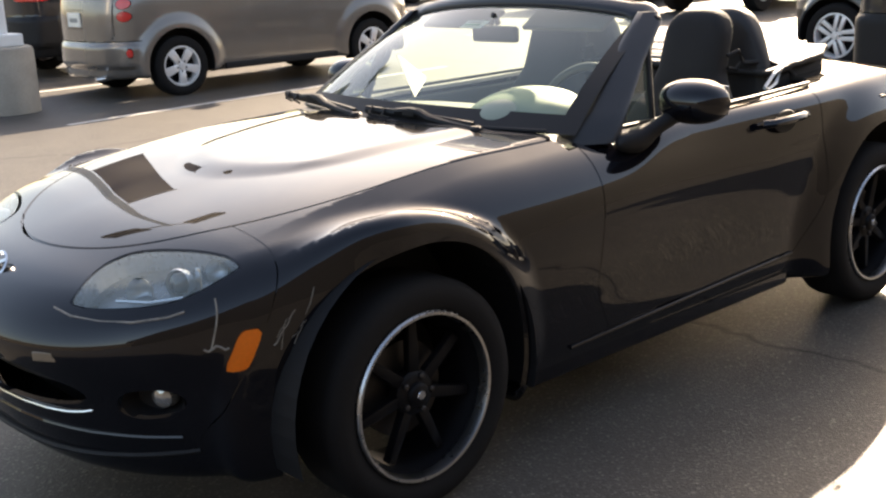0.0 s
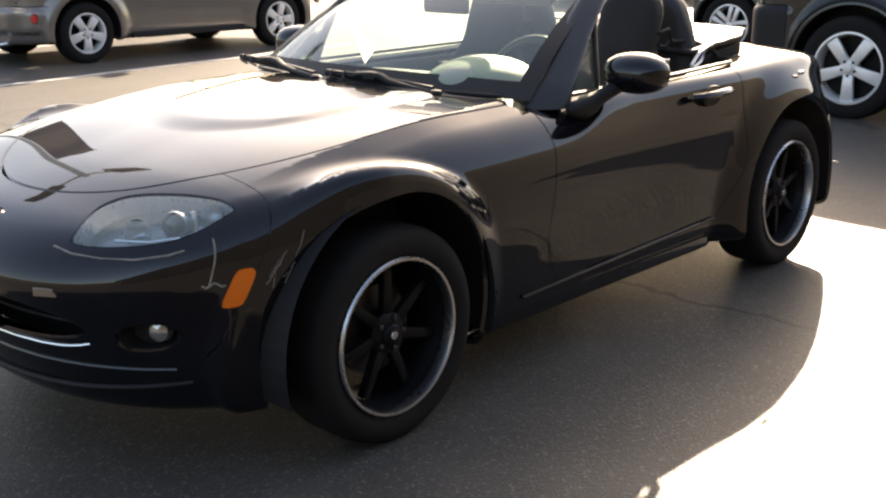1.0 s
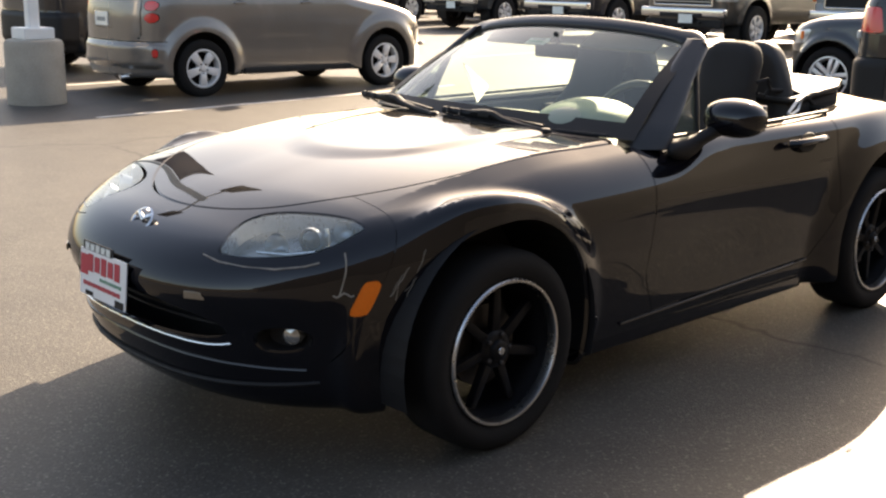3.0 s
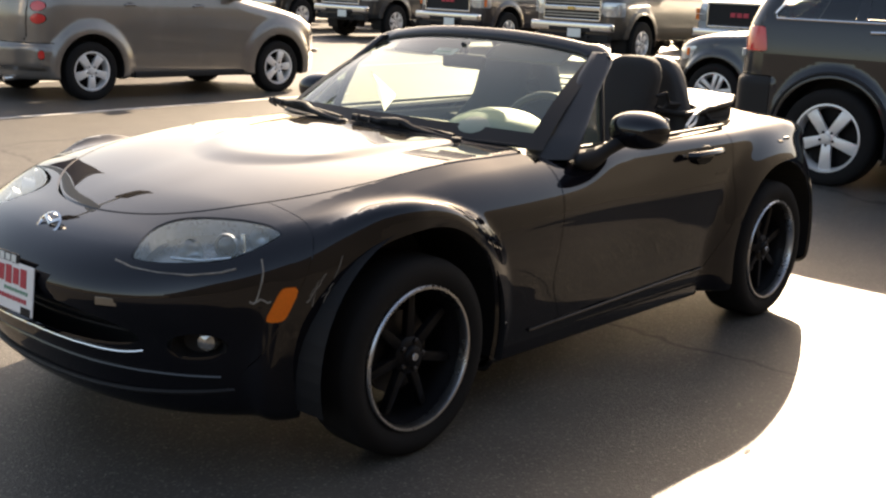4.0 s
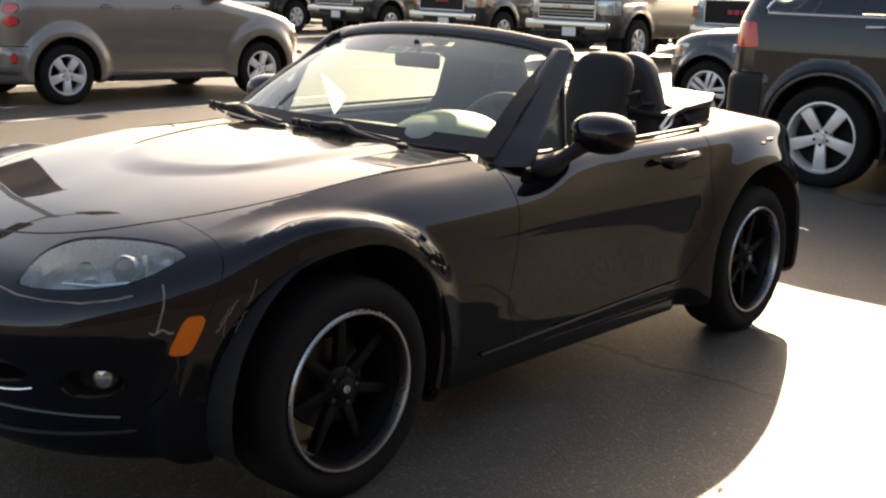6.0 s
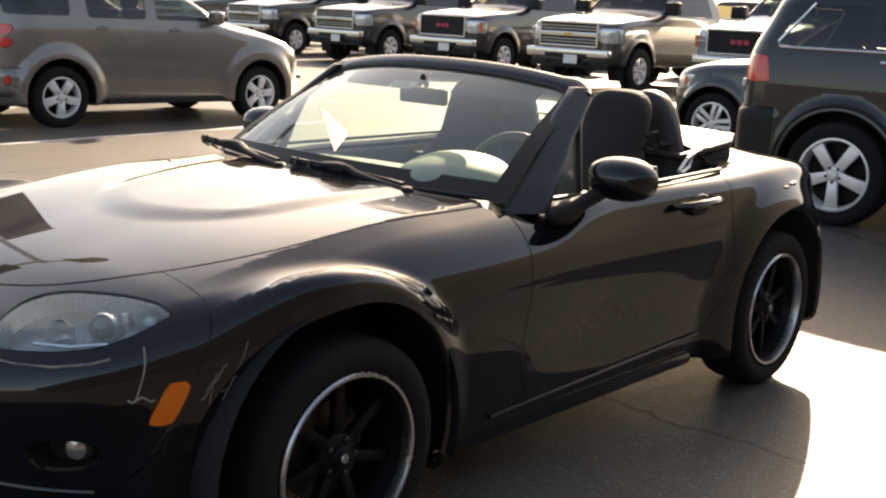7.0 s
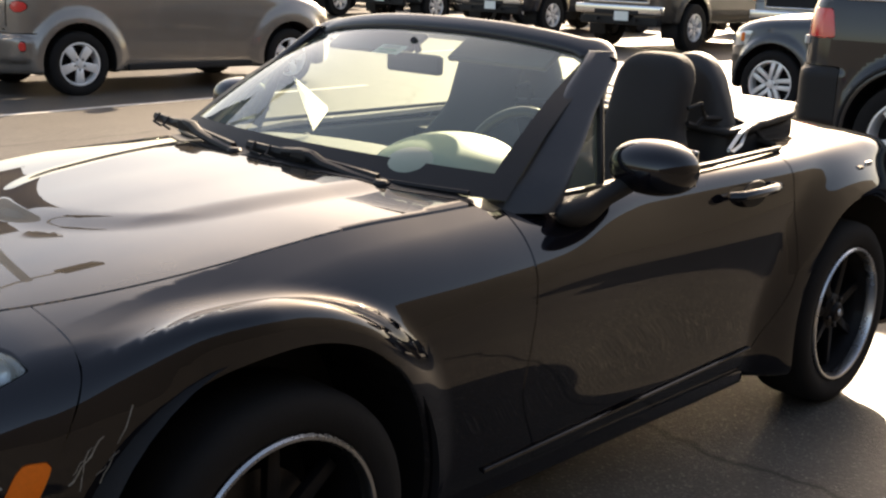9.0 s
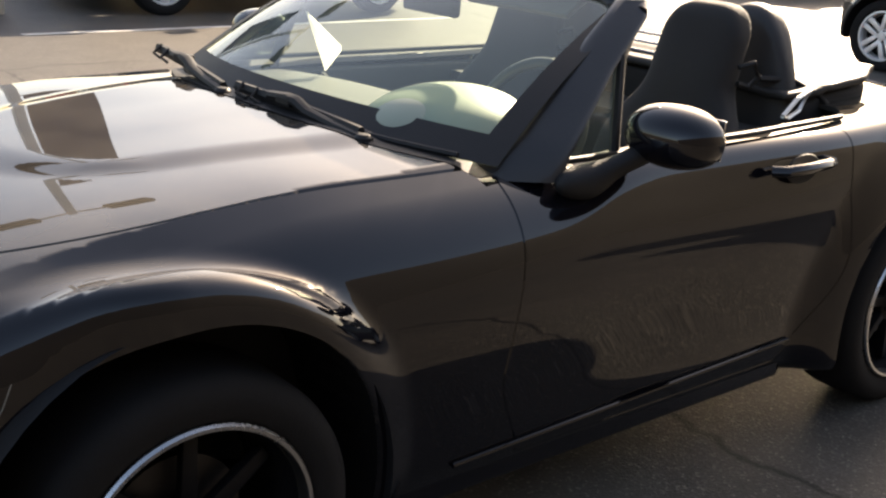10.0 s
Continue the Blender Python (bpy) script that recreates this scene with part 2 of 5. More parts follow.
def split(mesh, g, gap=0.002):
    """(where g is above, where it is below), with a gap between them."""
    return clip(mesh, g, gap), clip(mesh, lambda x, y, z: -g(x, y, z), gap)


def link(name, P, faces, mat, parent=None, label="", normals=None, smooth=True):
    me = bpy.data.meshes.new(name)
    me.from_pydata([tuple(p) for p in P], [], faces)
    if smooth:
        me.shade_smooth()
    if normals is not None and len(P):
        me.normals_split_custom_set_from_vertices([tuple(n) for n in normals])
    me.materials.append(mat)
    ob = new(name, me)
    ob.parent = parent
    return tagged(ob, label)


def panel(name, mesh, F, mat, parent, label="", rim=0.014):
    """A sheet of a body's skin with its edges turned in."""
    P, faces = mesh
    if not faces:
        return None
    g = grad(F, P)
    g /= np.maximum(np.linalg.norm(g, axis=1, keepdims=True), 1e-9)
    edges = {}
    for f in faces:
        for i, a in enumerate(f):
            b = f[(i + 1) % len(f)]
            if (b, a) in edges:
                del edges[(b, a)]
            else:
                edges[(a, b)] = 1
    low, P2, N2, more = {}, list(P), list(g), []
    for a, b in edges:
        for i in (a, b):
            if i not in low:
                low[i] = len(P2)
                P2.append(P[i] - rim * g[i])
                N2.append(g[i])
        more.append((b, a, low[a], low[b]))
    return link(name, P2, list(faces) + more, mat, parent, label, N2)


def part(name, bm, mat, parent=None, label="", smooth=False):
    """One bmesh as one mesh object."""
    me = bpy.data.meshes.new(name)
    bm.to_mesh(me)
    bm.free()
    if smooth:
        me.shade_smooth()
        me.set_sharp_from_angle(angle=radians(38))
    me.materials.append(mat)
    ob = new(name, me)
    ob.parent = parent
    return tagged(ob, label)


def box(size, at=(0, 0, 0), bevel=0.0, turn=None, seg=2, taper=None):
    bm = bmesh.new()
    bmesh.ops.create_cube(bm, size=1)
    for v in bm.verts:
        if taper and v.co.z > 0:
            v.co.x *= taper[0]
            v.co.y *= taper[1]
        v.co = Vector((v.co.x * size[0], v.co.y * size[1], v.co.z * size[2]))
    if bevel:
        bmesh.ops.bevel(bm, geom=bm.edges[:] , offset=bevel, segments=seg, affect="EDGES", profile=0.6)
    if turn:
        bmesh.ops.transform(bm, matrix=pose(0, 0, 0, *turn), verts=bm.verts)
    bmesh.ops.translate(bm, vec=Vector(at), verts=bm.verts)
    return bm


def lathe(profile, axis="y", n=64, at=(0, 0, 0), close=False):
    """Turn (radius, along) pairs about an axis."""
    bm = bmesh.new()
    rings = []
    for r, a in profile:
        ring = []
        for i in range(n):
            t = 2 * math.pi * i / n
            c = {"y": (r * math.cos(t), a, r * math.sin(t)), "z": (r * math.cos(t), r * math.sin(t), a), "x": (a, r * math.cos(t), r * math.sin(t))}[axis]
            ring.append(bm.verts.new(Vector(c) + Vector(at)))
        rings.append(ring)
    pairs = list(zip(rings, rings[1:])) + ([(rings[-1], rings[0])] if close else [])
    for a, b in pairs:
        for i in range(n):
            bm.faces.new((a[i], a[(i + 1) % n], b[(i + 1) % n], b[i]))
    bmesh.ops.recalc_face_normals(bm, faces=bm.faces)
    return bm


def tube(points, radius, n=8, flat=1.0, taper=None):
    """A round rod along points."""
    bm = bmesh.new()
    pts = [Vector(p) for p in points]
    rings = []
    for i, p in enumerate(pts):
        way = (pts[min(i + 1, len(pts) - 1)] - pts[max(i - 1, 0)]).normalized()
        side = way.cross(Vector((0, 0, 1)))
        side = side.normalized() if side.length > 1e-4 else Vector((1, 0, 0))
        up = side.cross(way)
        r = radius * (taper(i / (len(pts) - 1)) if taper else 1)
        rings.append([bm.verts.new(p + side * r * math.cos(2 * math.pi * k / n) + up * r * flat * math.sin(2 * math.pi * k / n)) for k in range(n)])
    for a, b in zip(rings, rings[1:]):
        for k in range(n):
            bm.faces.new((a[k], a[(k + 1) % n], b[(k + 1) % n], b[k]))
    bm.faces.new(rings[0][::-1])
    bm.faces.new(rings[-1])
    bmesh.ops.recalc_face_normals(bm, faces=bm.faces)
    return bm


def join(*bms):
    out = bmesh.new()
    for b in bms:
        me = bpy.data.meshes.new("tmp")
        b.to_mesh(me)
        b.free()
        out.from_mesh(me)
        bpy.data.meshes.remove(me)
    return out


def moved(bm, m):
    bmesh.ops.transform(bm, matrix=m, verts=bm.verts)
    return bm


def holder(name, label, category, m=None, group=""):
    ob = new(name)
    ob.empty_display_size = 0.2
    if m is not None:
        ob.matrix_basis = m
    return tagged(ob, label, category, group)


# ---- the roadster ----
WB, WHEEL_Z, TYRE_R, RIM_R = 2.33, 0.308, 0.308, 0.223
ARCH_R = 0.392
nose_run = curve((0.12, 0.66), (0.20, 0.725), (0.28, 0.765), (0.36, 0.790), (0.44, 0.812), (0.505, 0.834), (0.545, 0.842), (0.60, 0.832), (0.66, 0.803), (0.76, 0.73))
side_at = curve((0.12, 0.70), (0.20, 0.748), (0.27, 0.778), (0.40, 0.792), (0.52, 0.805), (0.62, 0.811), (0.70, 0.803), (0.78, 0.780), (0.86, 0.745), (0.95, 0.70))
ridge = curve((-0.95, 0.50), (-0.80, 0.622), (-0.70, 0.675), (-0.60, 0.708), (-0.40, 0.762), (-0.10, 0.812), (0.20, 0.843), (0.50, 0.866), (0.75, 0.882),
              (1.20, 0.888), (2.20, 0.900), (2.50, 0.908), (2.80, 0.880), (3.00, 0.83), (3.12, 0.78), (3.25, 0.70))
tail_run = curve((0.12, 0.52), (0.25, 0.62), (0.45, 0.66), (0.65, 0.65), (0.80, 0.60), (0.95, 0.54))
belly = curve((-0.9, 0.19), (-0.4, 0.17), (0.3, 0.165), (2.0, 0.165), (2.8, 0.19), (3.2, 0.28))


def roadster_body(x, y, z):
    y = np.abs(y)
    rear = np.hypot(x - WB, z - WHEEL_Z)
    half = side_at(z) - 0.020 * np.exp(-((x - 1.25) / 0.5) ** 2) * step(0.2, 0.5, z)
    half = half - 0.018 * np.exp(-((x - 0.05) / 0.45) ** 2) * step(0.5, 0.7, z)
    half = half + 0.022 * step(1.2, 2.0, x) * step(0.68, 0.86, z)
    run = np.where(x < 1.2, np.maximum(-x, 0) / nose_run(z), np.maximum(x - 2.45, 0) / tail_run(z))
    n = np.where(x < 1.2, 2.46, 2.5)
    side = ((np.abs(y / half) ** n + run ** n) ** (1 / n) - 1) * half
    swept = x - 0.23 * y * y * step(0.6, -0.5, x) + 0.12 * y * y * step(2.2, 2.9, x)
    crown = (0.030 + 0.006 * step(0.8, 1.6, x)) * (y / 0.68) ** 2.4
    dome = 0.010 * step(0.34, 0.23, y - 0.12 * step(-0.2, 0.7, x)) * step(-0.15, -0.01, x - 1.6 * y * y) * step(0.9, 0.7, x)
    haunch = 0.010 * np.exp(-((y - 0.66) / 0.12) ** 2) * np.exp(-((x - 2.4) / 0.4) ** 2)
    hump = 0.017 * step(0.10, 0.66, y) * np.exp(-(np.maximum(y - 0.68, 0) / 0.13) ** 2) * step(-0.62, -0.36, x) * step(0.75, 0.25, x)
    shed = 0.40 * np.maximum(y - 0.615, 0) * step(-0.38, 0.02, x) * step(1.25, 0.85, x)
    top = z - (ridge(swept) - crown - shed + dome + haunch + hump)
    f = smax(side, top * 0.9, 0.075 - 0.035 * step(0.7, 1.1, x))
    reach = 0.852 - 0.150 * step(-0.02, -0.46, x) - 0.06 * step(0.18, 0.48, x) * step(0.82, 0.42, z)
    crest = np.hypot(x + 0.045, z - WHEEL_Z) - 0.484 + 0.030 * step(-0.12, -0.48, x) + 0.48 * np.maximum(0.79 - 0.10 * step(-0.02, -0.46, x) - y, 0)
    flare = smax(crest, y - reach, 0.055)
    f = smin(f, flare, 0.06)
    back = smax(rear - 0.465, y - 0.848, 0.13)
    f = smin(f, back, 0.11)
    return smax(f, belly(x) - z, 0.06)


def super_ring(a, b, n):
    return (np.abs(a) ** n + np.abs(b) ** n) ** (1 / n) - 1


def arch(xc):
    return lambda x, y, z: np.where(np.abs(y) < 0.50, 1.0, np.hypot(x - xc, z - WHEEL_Z - 0.012) - ARCH_R)


def cockpit_hole(x, y, z):
    fwd = 0.665 + 0.185 * (np.abs(y) / 0.65) ** 2.2
    g = smax(smax(fwd - x, x - 2.12, 0.05), np.abs(y) - 0.655, 0.08)
    return np.where(z < 0.6, 1.0, g)


def hood_back(y):
    return 0.555 + 0.135 * (np.abs(y) / 0.63) ** 3


def hood_line(x, y, z):
    g = np.where(x < 0.1, super_ring((x - 0.1) / 0.70, y / 0.612, 2.05) * 0.6, np.abs(y) - 0.612 - 0.035 * (x - 0.1))
    g = np.maximum(g, x - hood_back(y))
    return np.where(z < 0.55, 1.0, g)


def cowl_line(x, y, z):
    g = np.maximum(np.maximum(hood_back(y) - x, x - 1.0), np.abs(y) - 0.665)
    return np.where(z < 0.7, 1.0, g)


def lamp_line(s):
    brow = curve((-0.216, 0.632), (-0.183, 0.668), (-0.138, 0.692), (-0.061, 0.711), (0.016, 0.719), (0.092, 0.722), (0.155, 0.719), (0.190, 0.706))
    foot_ = curve((-0.216, 0.632), (-0.17, 0.629), (-0.095, 0.632), (0.023, 0.644), (0.099, 0.666), (0.147, 0.686), (0.190, 0.706))
    def g(x, y, z):
        a = (x + 0.53) * 0.816 + (y * s - 0.55) * 0.578 + 0.020
        r = smax(smax(z - 0.011 - brow(a), foot_(a) + 0.011 - z, 0.006), np.abs(a + 0.013) - 0.203, 0.006)
        return np.where((y * s < 0.1) | (x > -0.1) | (z < 0.45), 1.0, r)
    return g


def mouth_line(x, y, z):
    g = super_ring(y / 0.45, (z - 0.448 + 0.02 * (y / 0.45) ** 2) / 0.062, 2.1) * 0.1
    return np.where(x > -0.4, 1.0, g)


def fog_line(s):
    def g(x, y, z):
        r = super_ring((y - s * 0.575) / 0.062, (z - 0.415 - 0.10 * (s * y - 0.575)) / 0.038, 2.2) * 0.04
        return np.where(x > -0.2, 1.0, r)
    return g


def marker_line(s):
    def g(x, y, z):
        r = super_ring((x + 0.455 - 0.42 * (z - 0.535)) / 0.0260, (z - 0.535) / 0.049, 5) * 0.04
        return np.where(y * s < 0.4, 1.0, r)
    return g


def door_line(s):
    def g(x, y, z):
        fwd = 0.756 - 0.10 * (0.85 - z) + 0.10 * step(0.45, 0.2, z)
        aft = 1.93 + 0.05 * (z - 0.5) - 0.16 * step(0.55, 0.2, z)
        r = np.maximum(np.maximum(fwd - x, x - aft), 0.235 - z)
        return np.where(y * s < 0.3, 1.0, r)
    return g


def bumper_line(x, y, z):
    """Above nought behind the seam between front bumper and wing."""
    return x + 0.40 - 0.14 * (z - 0.60) / 0.1 * 0.35


roadster = holder("roadster", "black two-seat roadster with its soft top folded down, parked", "car")
skin_mesh = skin(roadster_body, (-0.92, -0.92, 0.12), (3.22, 0.92, 0.97), 0.0135)
for xc in (0.0, WB):
    skin_mesh = clip(skin_mesh, arch(xc))
skin_mesh = clip(skin_mesh, cockpit_hole)
headlamps = []
for s in (-1, 1):
    skin_mesh, lamp_skin = split(skin_mesh, lamp_line(s), 0.002)
    lamp = panel("headlamp", (lamp_skin[0] - 0.055 * grad(roadster_body, lamp_skin[0]), lamp_skin[1]), roadster_body, LAMPBOWL, roadster, "smoked headlamp with a projector", -0.05)
    panel("lens", lamp_skin, roadster_body, LENS, lamp, "clear headlamp lens", 0.006)
    headlamps.append(lamp)
    skin_mesh, marker_skin = split(skin_mesh, marker_line(s), 0.001)
    panel("side_marker", marker_skin, roadster_body, ORANGE, roadster, "orange side marker lamp")
skin_mesh = clip(skin_mesh, mouth_line)
for s in (-1, 1):
    skin_mesh = clip(skin_mesh, fog_line(s))
skin_mesh, hood_skin = split(skin_mesh, hood_line, 0.0042)
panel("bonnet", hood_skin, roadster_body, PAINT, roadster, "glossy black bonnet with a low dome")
skin_mesh, cowl_skin = split(skin_mesh, cowl_line, 0.001)
panel("cowl", cowl_skin, roadster_body, TRIM, roadster, "black plastic cowl under the windscreen")
for s in (-1, 1):
    skin_mesh, door_skin = split(skin_mesh, door_line(s), 0.0028)
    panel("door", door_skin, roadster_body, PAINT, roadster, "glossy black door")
rest, nose_skin = split(skin_mesh, bumper_line, 0.0015)
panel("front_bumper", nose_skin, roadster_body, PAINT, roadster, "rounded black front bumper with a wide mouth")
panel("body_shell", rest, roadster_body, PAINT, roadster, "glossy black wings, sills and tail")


# wheels: one built, the others copied
def road_wheel(name, parent_label):
    w = holder(name, parent_label, "")
    R, r = TYRE_R, RIM_R
    part("tyre", lathe([(r - 0.004, -0.086), (r + 0.012, -0.099), (r + 0.040, -0.1045), (R - 0.022, -0.101), (R - 0.006, -0.088), (R, -0.066), (R + 0.001, 0),
                        (R, 0.066), (R - 0.006, 0.088), (R - 0.022, 0.101), (r + 0.012, 0.099), (r - 0.004, 0.086)], n=96), RUBBER, w, "worn black low-profile tyre", True)
    part("lip", lathe([(r - 0.004, -0.080), (r + 0.002, -0.098), (r - 0.002, -0.104), (r - 0.009, -0.103), (r - 0.012, -0.095), (r - 0.014, -0.070)], n=96), POLISHED, w, "polished rim lip", True)
    part("barrel", lathe([(r - 0.0145, -0.072), (r - 0.020, -0.050), (r - 0.026, -0.035), (r - 0.030, 0.0), (r - 0.028, 0.09), (r - 0.004, 0.09)], n=64), RIMBLACK, w, "", True)
    for i in range(7):
        t = 2 * math.pi * i / 7 + 0.25
        bm = box((0.150, 0.030, 0.034), (0.117, 0, 0), 0.006, taper=(1, 0.8))
        for v in bm.verts:
            k = (v.co.x - 0.04) / 0.15
            v.co.z *= 1.0 - 0.25 * k
            v.co.y += -0.036 - 0.018 * math.sin(math.pi * max(0, min(1, k)))
        part("spoke", moved(bm, Matrix.Rotation(t, 4, "Y")), RIMBLACK, w, "", True)
    part("hub", lathe([(0.062, -0.02), (0.060, -0.050), (0.050, -0.060), (0.034, -0.062), (0.031, -0.072), (0.024, -0.077), (0.0005, -0.078)], n=32), RIMBLACK, w, "", True)
    part("hub_badge", lathe([(0.012, -0.0775), (0.011, -0.0792), (0.0005, -0.0792)], n=16), CHROME, w, "small pale hub badge")
    for i in range(5):
        t = 2 * math.pi * i / 5
        part("lug_nut", lathe([(0.009, -0.055), (0.009, -0.066), (0.005, -0.069), (0.0005, -0.069)], n=6, at=(0.047 * math.cos(t), 0, 0.047 * math.sin(t))), BRAKE, w)
    part("brake_disc", lathe([(0.05, 0.0), (0.128, 0.0), (0.128, 0.022), (0.05, 0.022)], n=40), BRAKE, w, "", True)
    return w


wheel = road_wheel("wheel", "black alloy wheel with a polished lip")
wheel.parent = roadster
wheel.matrix_basis = pose(0, -0.731, WHEEL_Z)
for xc, s in ((WB, -1), (0, 1), (WB, 1)):
    copy_thing(wheel, pose(xc, s * 0.731, WHEEL_Z, 0, 8 * xc, 0 if s < 0 else 180))
for xc in (0.0, WB):
    for s in (-1, 1):
        bm = lathe([(ARCH_R + 0.012, s * 0.83), (ARCH_R + 0.012, s * 0.50), (0.05, s * 0.50)], n=48, at=(xc, 0, WHEEL_Z + 0.012))
        bmesh.ops.delete(bm, geom=[v for v in bm.verts if v.co.z < 0.17], context="VERTS")
        part("wheel_liner", bm, TRIM, roadster)

# dark trays behind the openings of the nose
part("grille", join(box((0.02, 1.02, 0.36), (-0.56, 0, 0.44)), *[tube([(-0.745 + 0.75 * (y * y) * 0.5, y, z) for y in np.linspace(-0.36, 0.36, 15)], 0.004, 6) for z in (0.425, 0.445, 0.465, 0.485)]), TRIM, roadster, "black grille bars in a dark mouth")


def nose_x(y, z):
    """Where the nose stands at a height and a distance from the middle."""
    xs = np.linspace(-0.95, 0.2, 460)
    f = roadster_body(xs, np.full_like(xs, y), np.full_like(xs, z))
    return float(xs[int(np.argmax(f < 0))])


part("mouth_trim", tube([(nose_x(y, 0.386) - 0.002, y, 0.384 - 0.012 * (y / 0.45) ** 2 + 0.02 * abs(y / 0.45) ** 8) for y in np.linspace(-0.45, 0.45, 41)], 0.004, 8), CHROME, roadster, "thin bright strip under the mouth")
part("chin_lip", tube([(nose_x(y, 0.262) + 0.004, y, 0.255 + 0.03 * abs(y / 0.62) ** 3) for y in np.linspace(-0.62, 0.62, 41)], 0.016, 8, 0.6), TRIM, roadster, "black lip along the chin")
part("bumper_crease", tube([(nose_x(y, 0.337 - 0.012 * abs(y / 0.6)), y, 0.337 - 0.012 * abs(y / 0.6)) for y in np.linspace(-0.61, 0.61, 41)], 0.007, 8), PAINT, roadster, "glossy edge along the lower bumper", True)
for s in (-1, 1):
    part("reflector", box((0.006, 0.062, 0.022), (nose_x(0.386, 0.530) - 0.002, s * 0.386, 0.530), 0.002, (0, 0, -s * 30)), AMBERGREY, roadster, "small pale front reflector")
    fx = nose_x(0.575, 0.415)
    part("fog_bezel", moved(lathe([(0.060, 0.0), (0.050, 0.030), (0.042, 0.05), (0.0005, 0.05)], "x", 32), pose(fx + 0.012, s * 0.575, 0.415, 0, 0, -s * 42) @ Matrix.Diagonal((1, 1.25, 0.8, 1))), TRIM, roadster, "", True)
    part("fog_lamp", moved(lathe([(0.032, 0.045), (0.032, 0.02), (0.025, 0.006), (0.012, 0.0), (0.0005, -0.001)], "x", 28), pose(fx + 0.030, s * 0.578, 0.422, 0, 0, -s * 32)), FOGGLASS, roadster, "round clear fog lamp", True)
for lamp, s in zip(headlamps, (-1, 1)):
    aim = Matrix.Translation((-0.500, s * 0.545, 0.672)) @ Vector((0, -1, 0)).rotation_difference(Vector((-0.88, s * 0.42, 0.16)).normalized()).to_matrix().to_4x4()
    along = Vector((0.75, s * 0.60, 0.10)).normalized()
    part("projector", moved(lathe([(0.030, 0.03), (0.036, -0.006), (0.033, -0.012), (0.029, -0.004)], "y", 28), aim), LAMPCHROME, lamp, "dull chrome projector ring", True)
    part("bulb_lens", moved(lathe([(0.029, -0.004), (0.024, -0.012), (0.015, -0.017), (0.0005, -0.019)], "y", 28), aim), DARKGLASS, lamp, "", True)
    part("main_bowl", moved(lathe([(0.037, -0.004), (0.030, 0.014), (0.016, 0.026), (0.0005, 0.030)], "y", 28), Matrix.Translation(along * -0.095 + Vector((0, 0, -0.008))) @ aim), LAMPCHROME, lamp, "", True)
    part("indicator_bowl", moved(lathe([(0.030, -0.004), (0.024, 0.014), (0.012, 0.022), (0.0005, 0.024)], "y", 24), Matrix.Translation(along * 0.090 + Vector((0, 0, 0.014))) @ aim), LAMPCHROME, lamp, "", True)
    part("lamp_blade", moved(box((0.016, 0.005, 0.060), (0, 0, 0), 0.002), Matrix.Translation(along * 0.045) @ aim), CHROME, lamp, "bright upright divider")
    part("lamp_shelf", tube([Vector((-0.620, s * 0.455, 0.640)) , Vector((-0.575, s * 0.530, 0.640)), Vector((-0.520, s * 0.590, 0.650))], 0.005, 6), CHROME, lamp, "bright strip along the lamp's floor")

    seam_pts = []
    for a, z in ((-0.275, 0.632), (-0.23, 0.622), (-0.16, 0.617), (-0.08, 0.618), (0.0, 0.627), (0.04, 0.637)):
        q = Vector((-0.53 + 0.816 * a, s * (0.55 + 0.578 * a), z))
        for k in range(60):
            if float(roadster_body(np.array([q.x]), np.array([q.y]), np.array([q.z]))[0]) < 0:
                q += Vector((-0.578, s * 0.816, 0)) * 0.003
            else:
                q -= Vector((-0.578, s * 0.816, 0)) * 0.003
        seam_pts.append(q)
    # pale tube paints the edge highlight along the crease
    part("crease_highlight", tube(seam_pts, 0.0028, 6), SCUFF_GLINT, roadster, "pale line painting the highlight on the crease under the headlamp", True)


def on_side(x, z, s, lift=0.0):
    """The point of the body's side at a place along the car and a height."""
    ys = np.linspace(0.95, 0.3, 500)
    f = roadster_body(np.full_like(ys, x), ys, np.full_like(ys, z))
    return Vector((x, s * (float(ys[int(np.argmax(f < 0))]) + lift), z))


# scuffed seams and scratches at the front corner
part("worn_seam", tube([on_side(-0.490 - 0.03 * t, 0.660 - 0.110 * t, -1, 0.001) for t in np.linspace(0, 1, 9)], 0.0022, 6), SCUFF_GLINT, roadster, "worn pale seam between headlamp and bumper")
part("bumper_scuff", tube([on_side(-0.535 + 0.05 * t, 0.550 - 0.006 * math.sin(9 * t), -1, 0.001) for t in np.linspace(0, 1, 7)], 0.0030, 6), SCUFF_GLINT, roadster, "scuffed bumper edge")
for x0, z0, x1, z1, w in ((-0.335, 0.615, -0.392, 0.535, 0.0014), (-0.285, 0.655, -0.345, 0.53, 0.0009), (-0.352, 0.600, -0.385, 0.555, 0.0008), (-0.30, 0.60, -0.35, 0.545, 0.0007), (-0.365, 0.585, -0.375, 0.525, 0.0010)):
    part("scratch", tube([on_side(x0 + (x1 - x0) * t, z0 + (z1 - z0) * t + 0.003 * math.sin(14 * t + 40 * x0), -1, 0.0004) for t in np.linspace(0, 1, 9)], w, 5), SCUFF_GLINT, roadster, "pale scratch in the paint")

# badge and dealer's plate on the nose
badge = part("badge", moved(join(lathe([(0.036, 0.0), (0.039, -0.004), (0.034, -0.006), (0.031, -0.002)], "x", 40),
                                 *[moved(box((0.006, 0.040, 0.010), (-0.003, 0.016 * q, 0.004), 0.002), Matrix.Rotation(q * 0.55, 4, "X")) for q in (-1, 1)]),
                            pose(nose_x(0, 0.668) - 0.004, 0, 0.668, 0, 38, 0) @ Matrix.Diagonal((1.2, 1.42, 1.05, 1))), CHROME, roadster, "oval chrome badge", True)
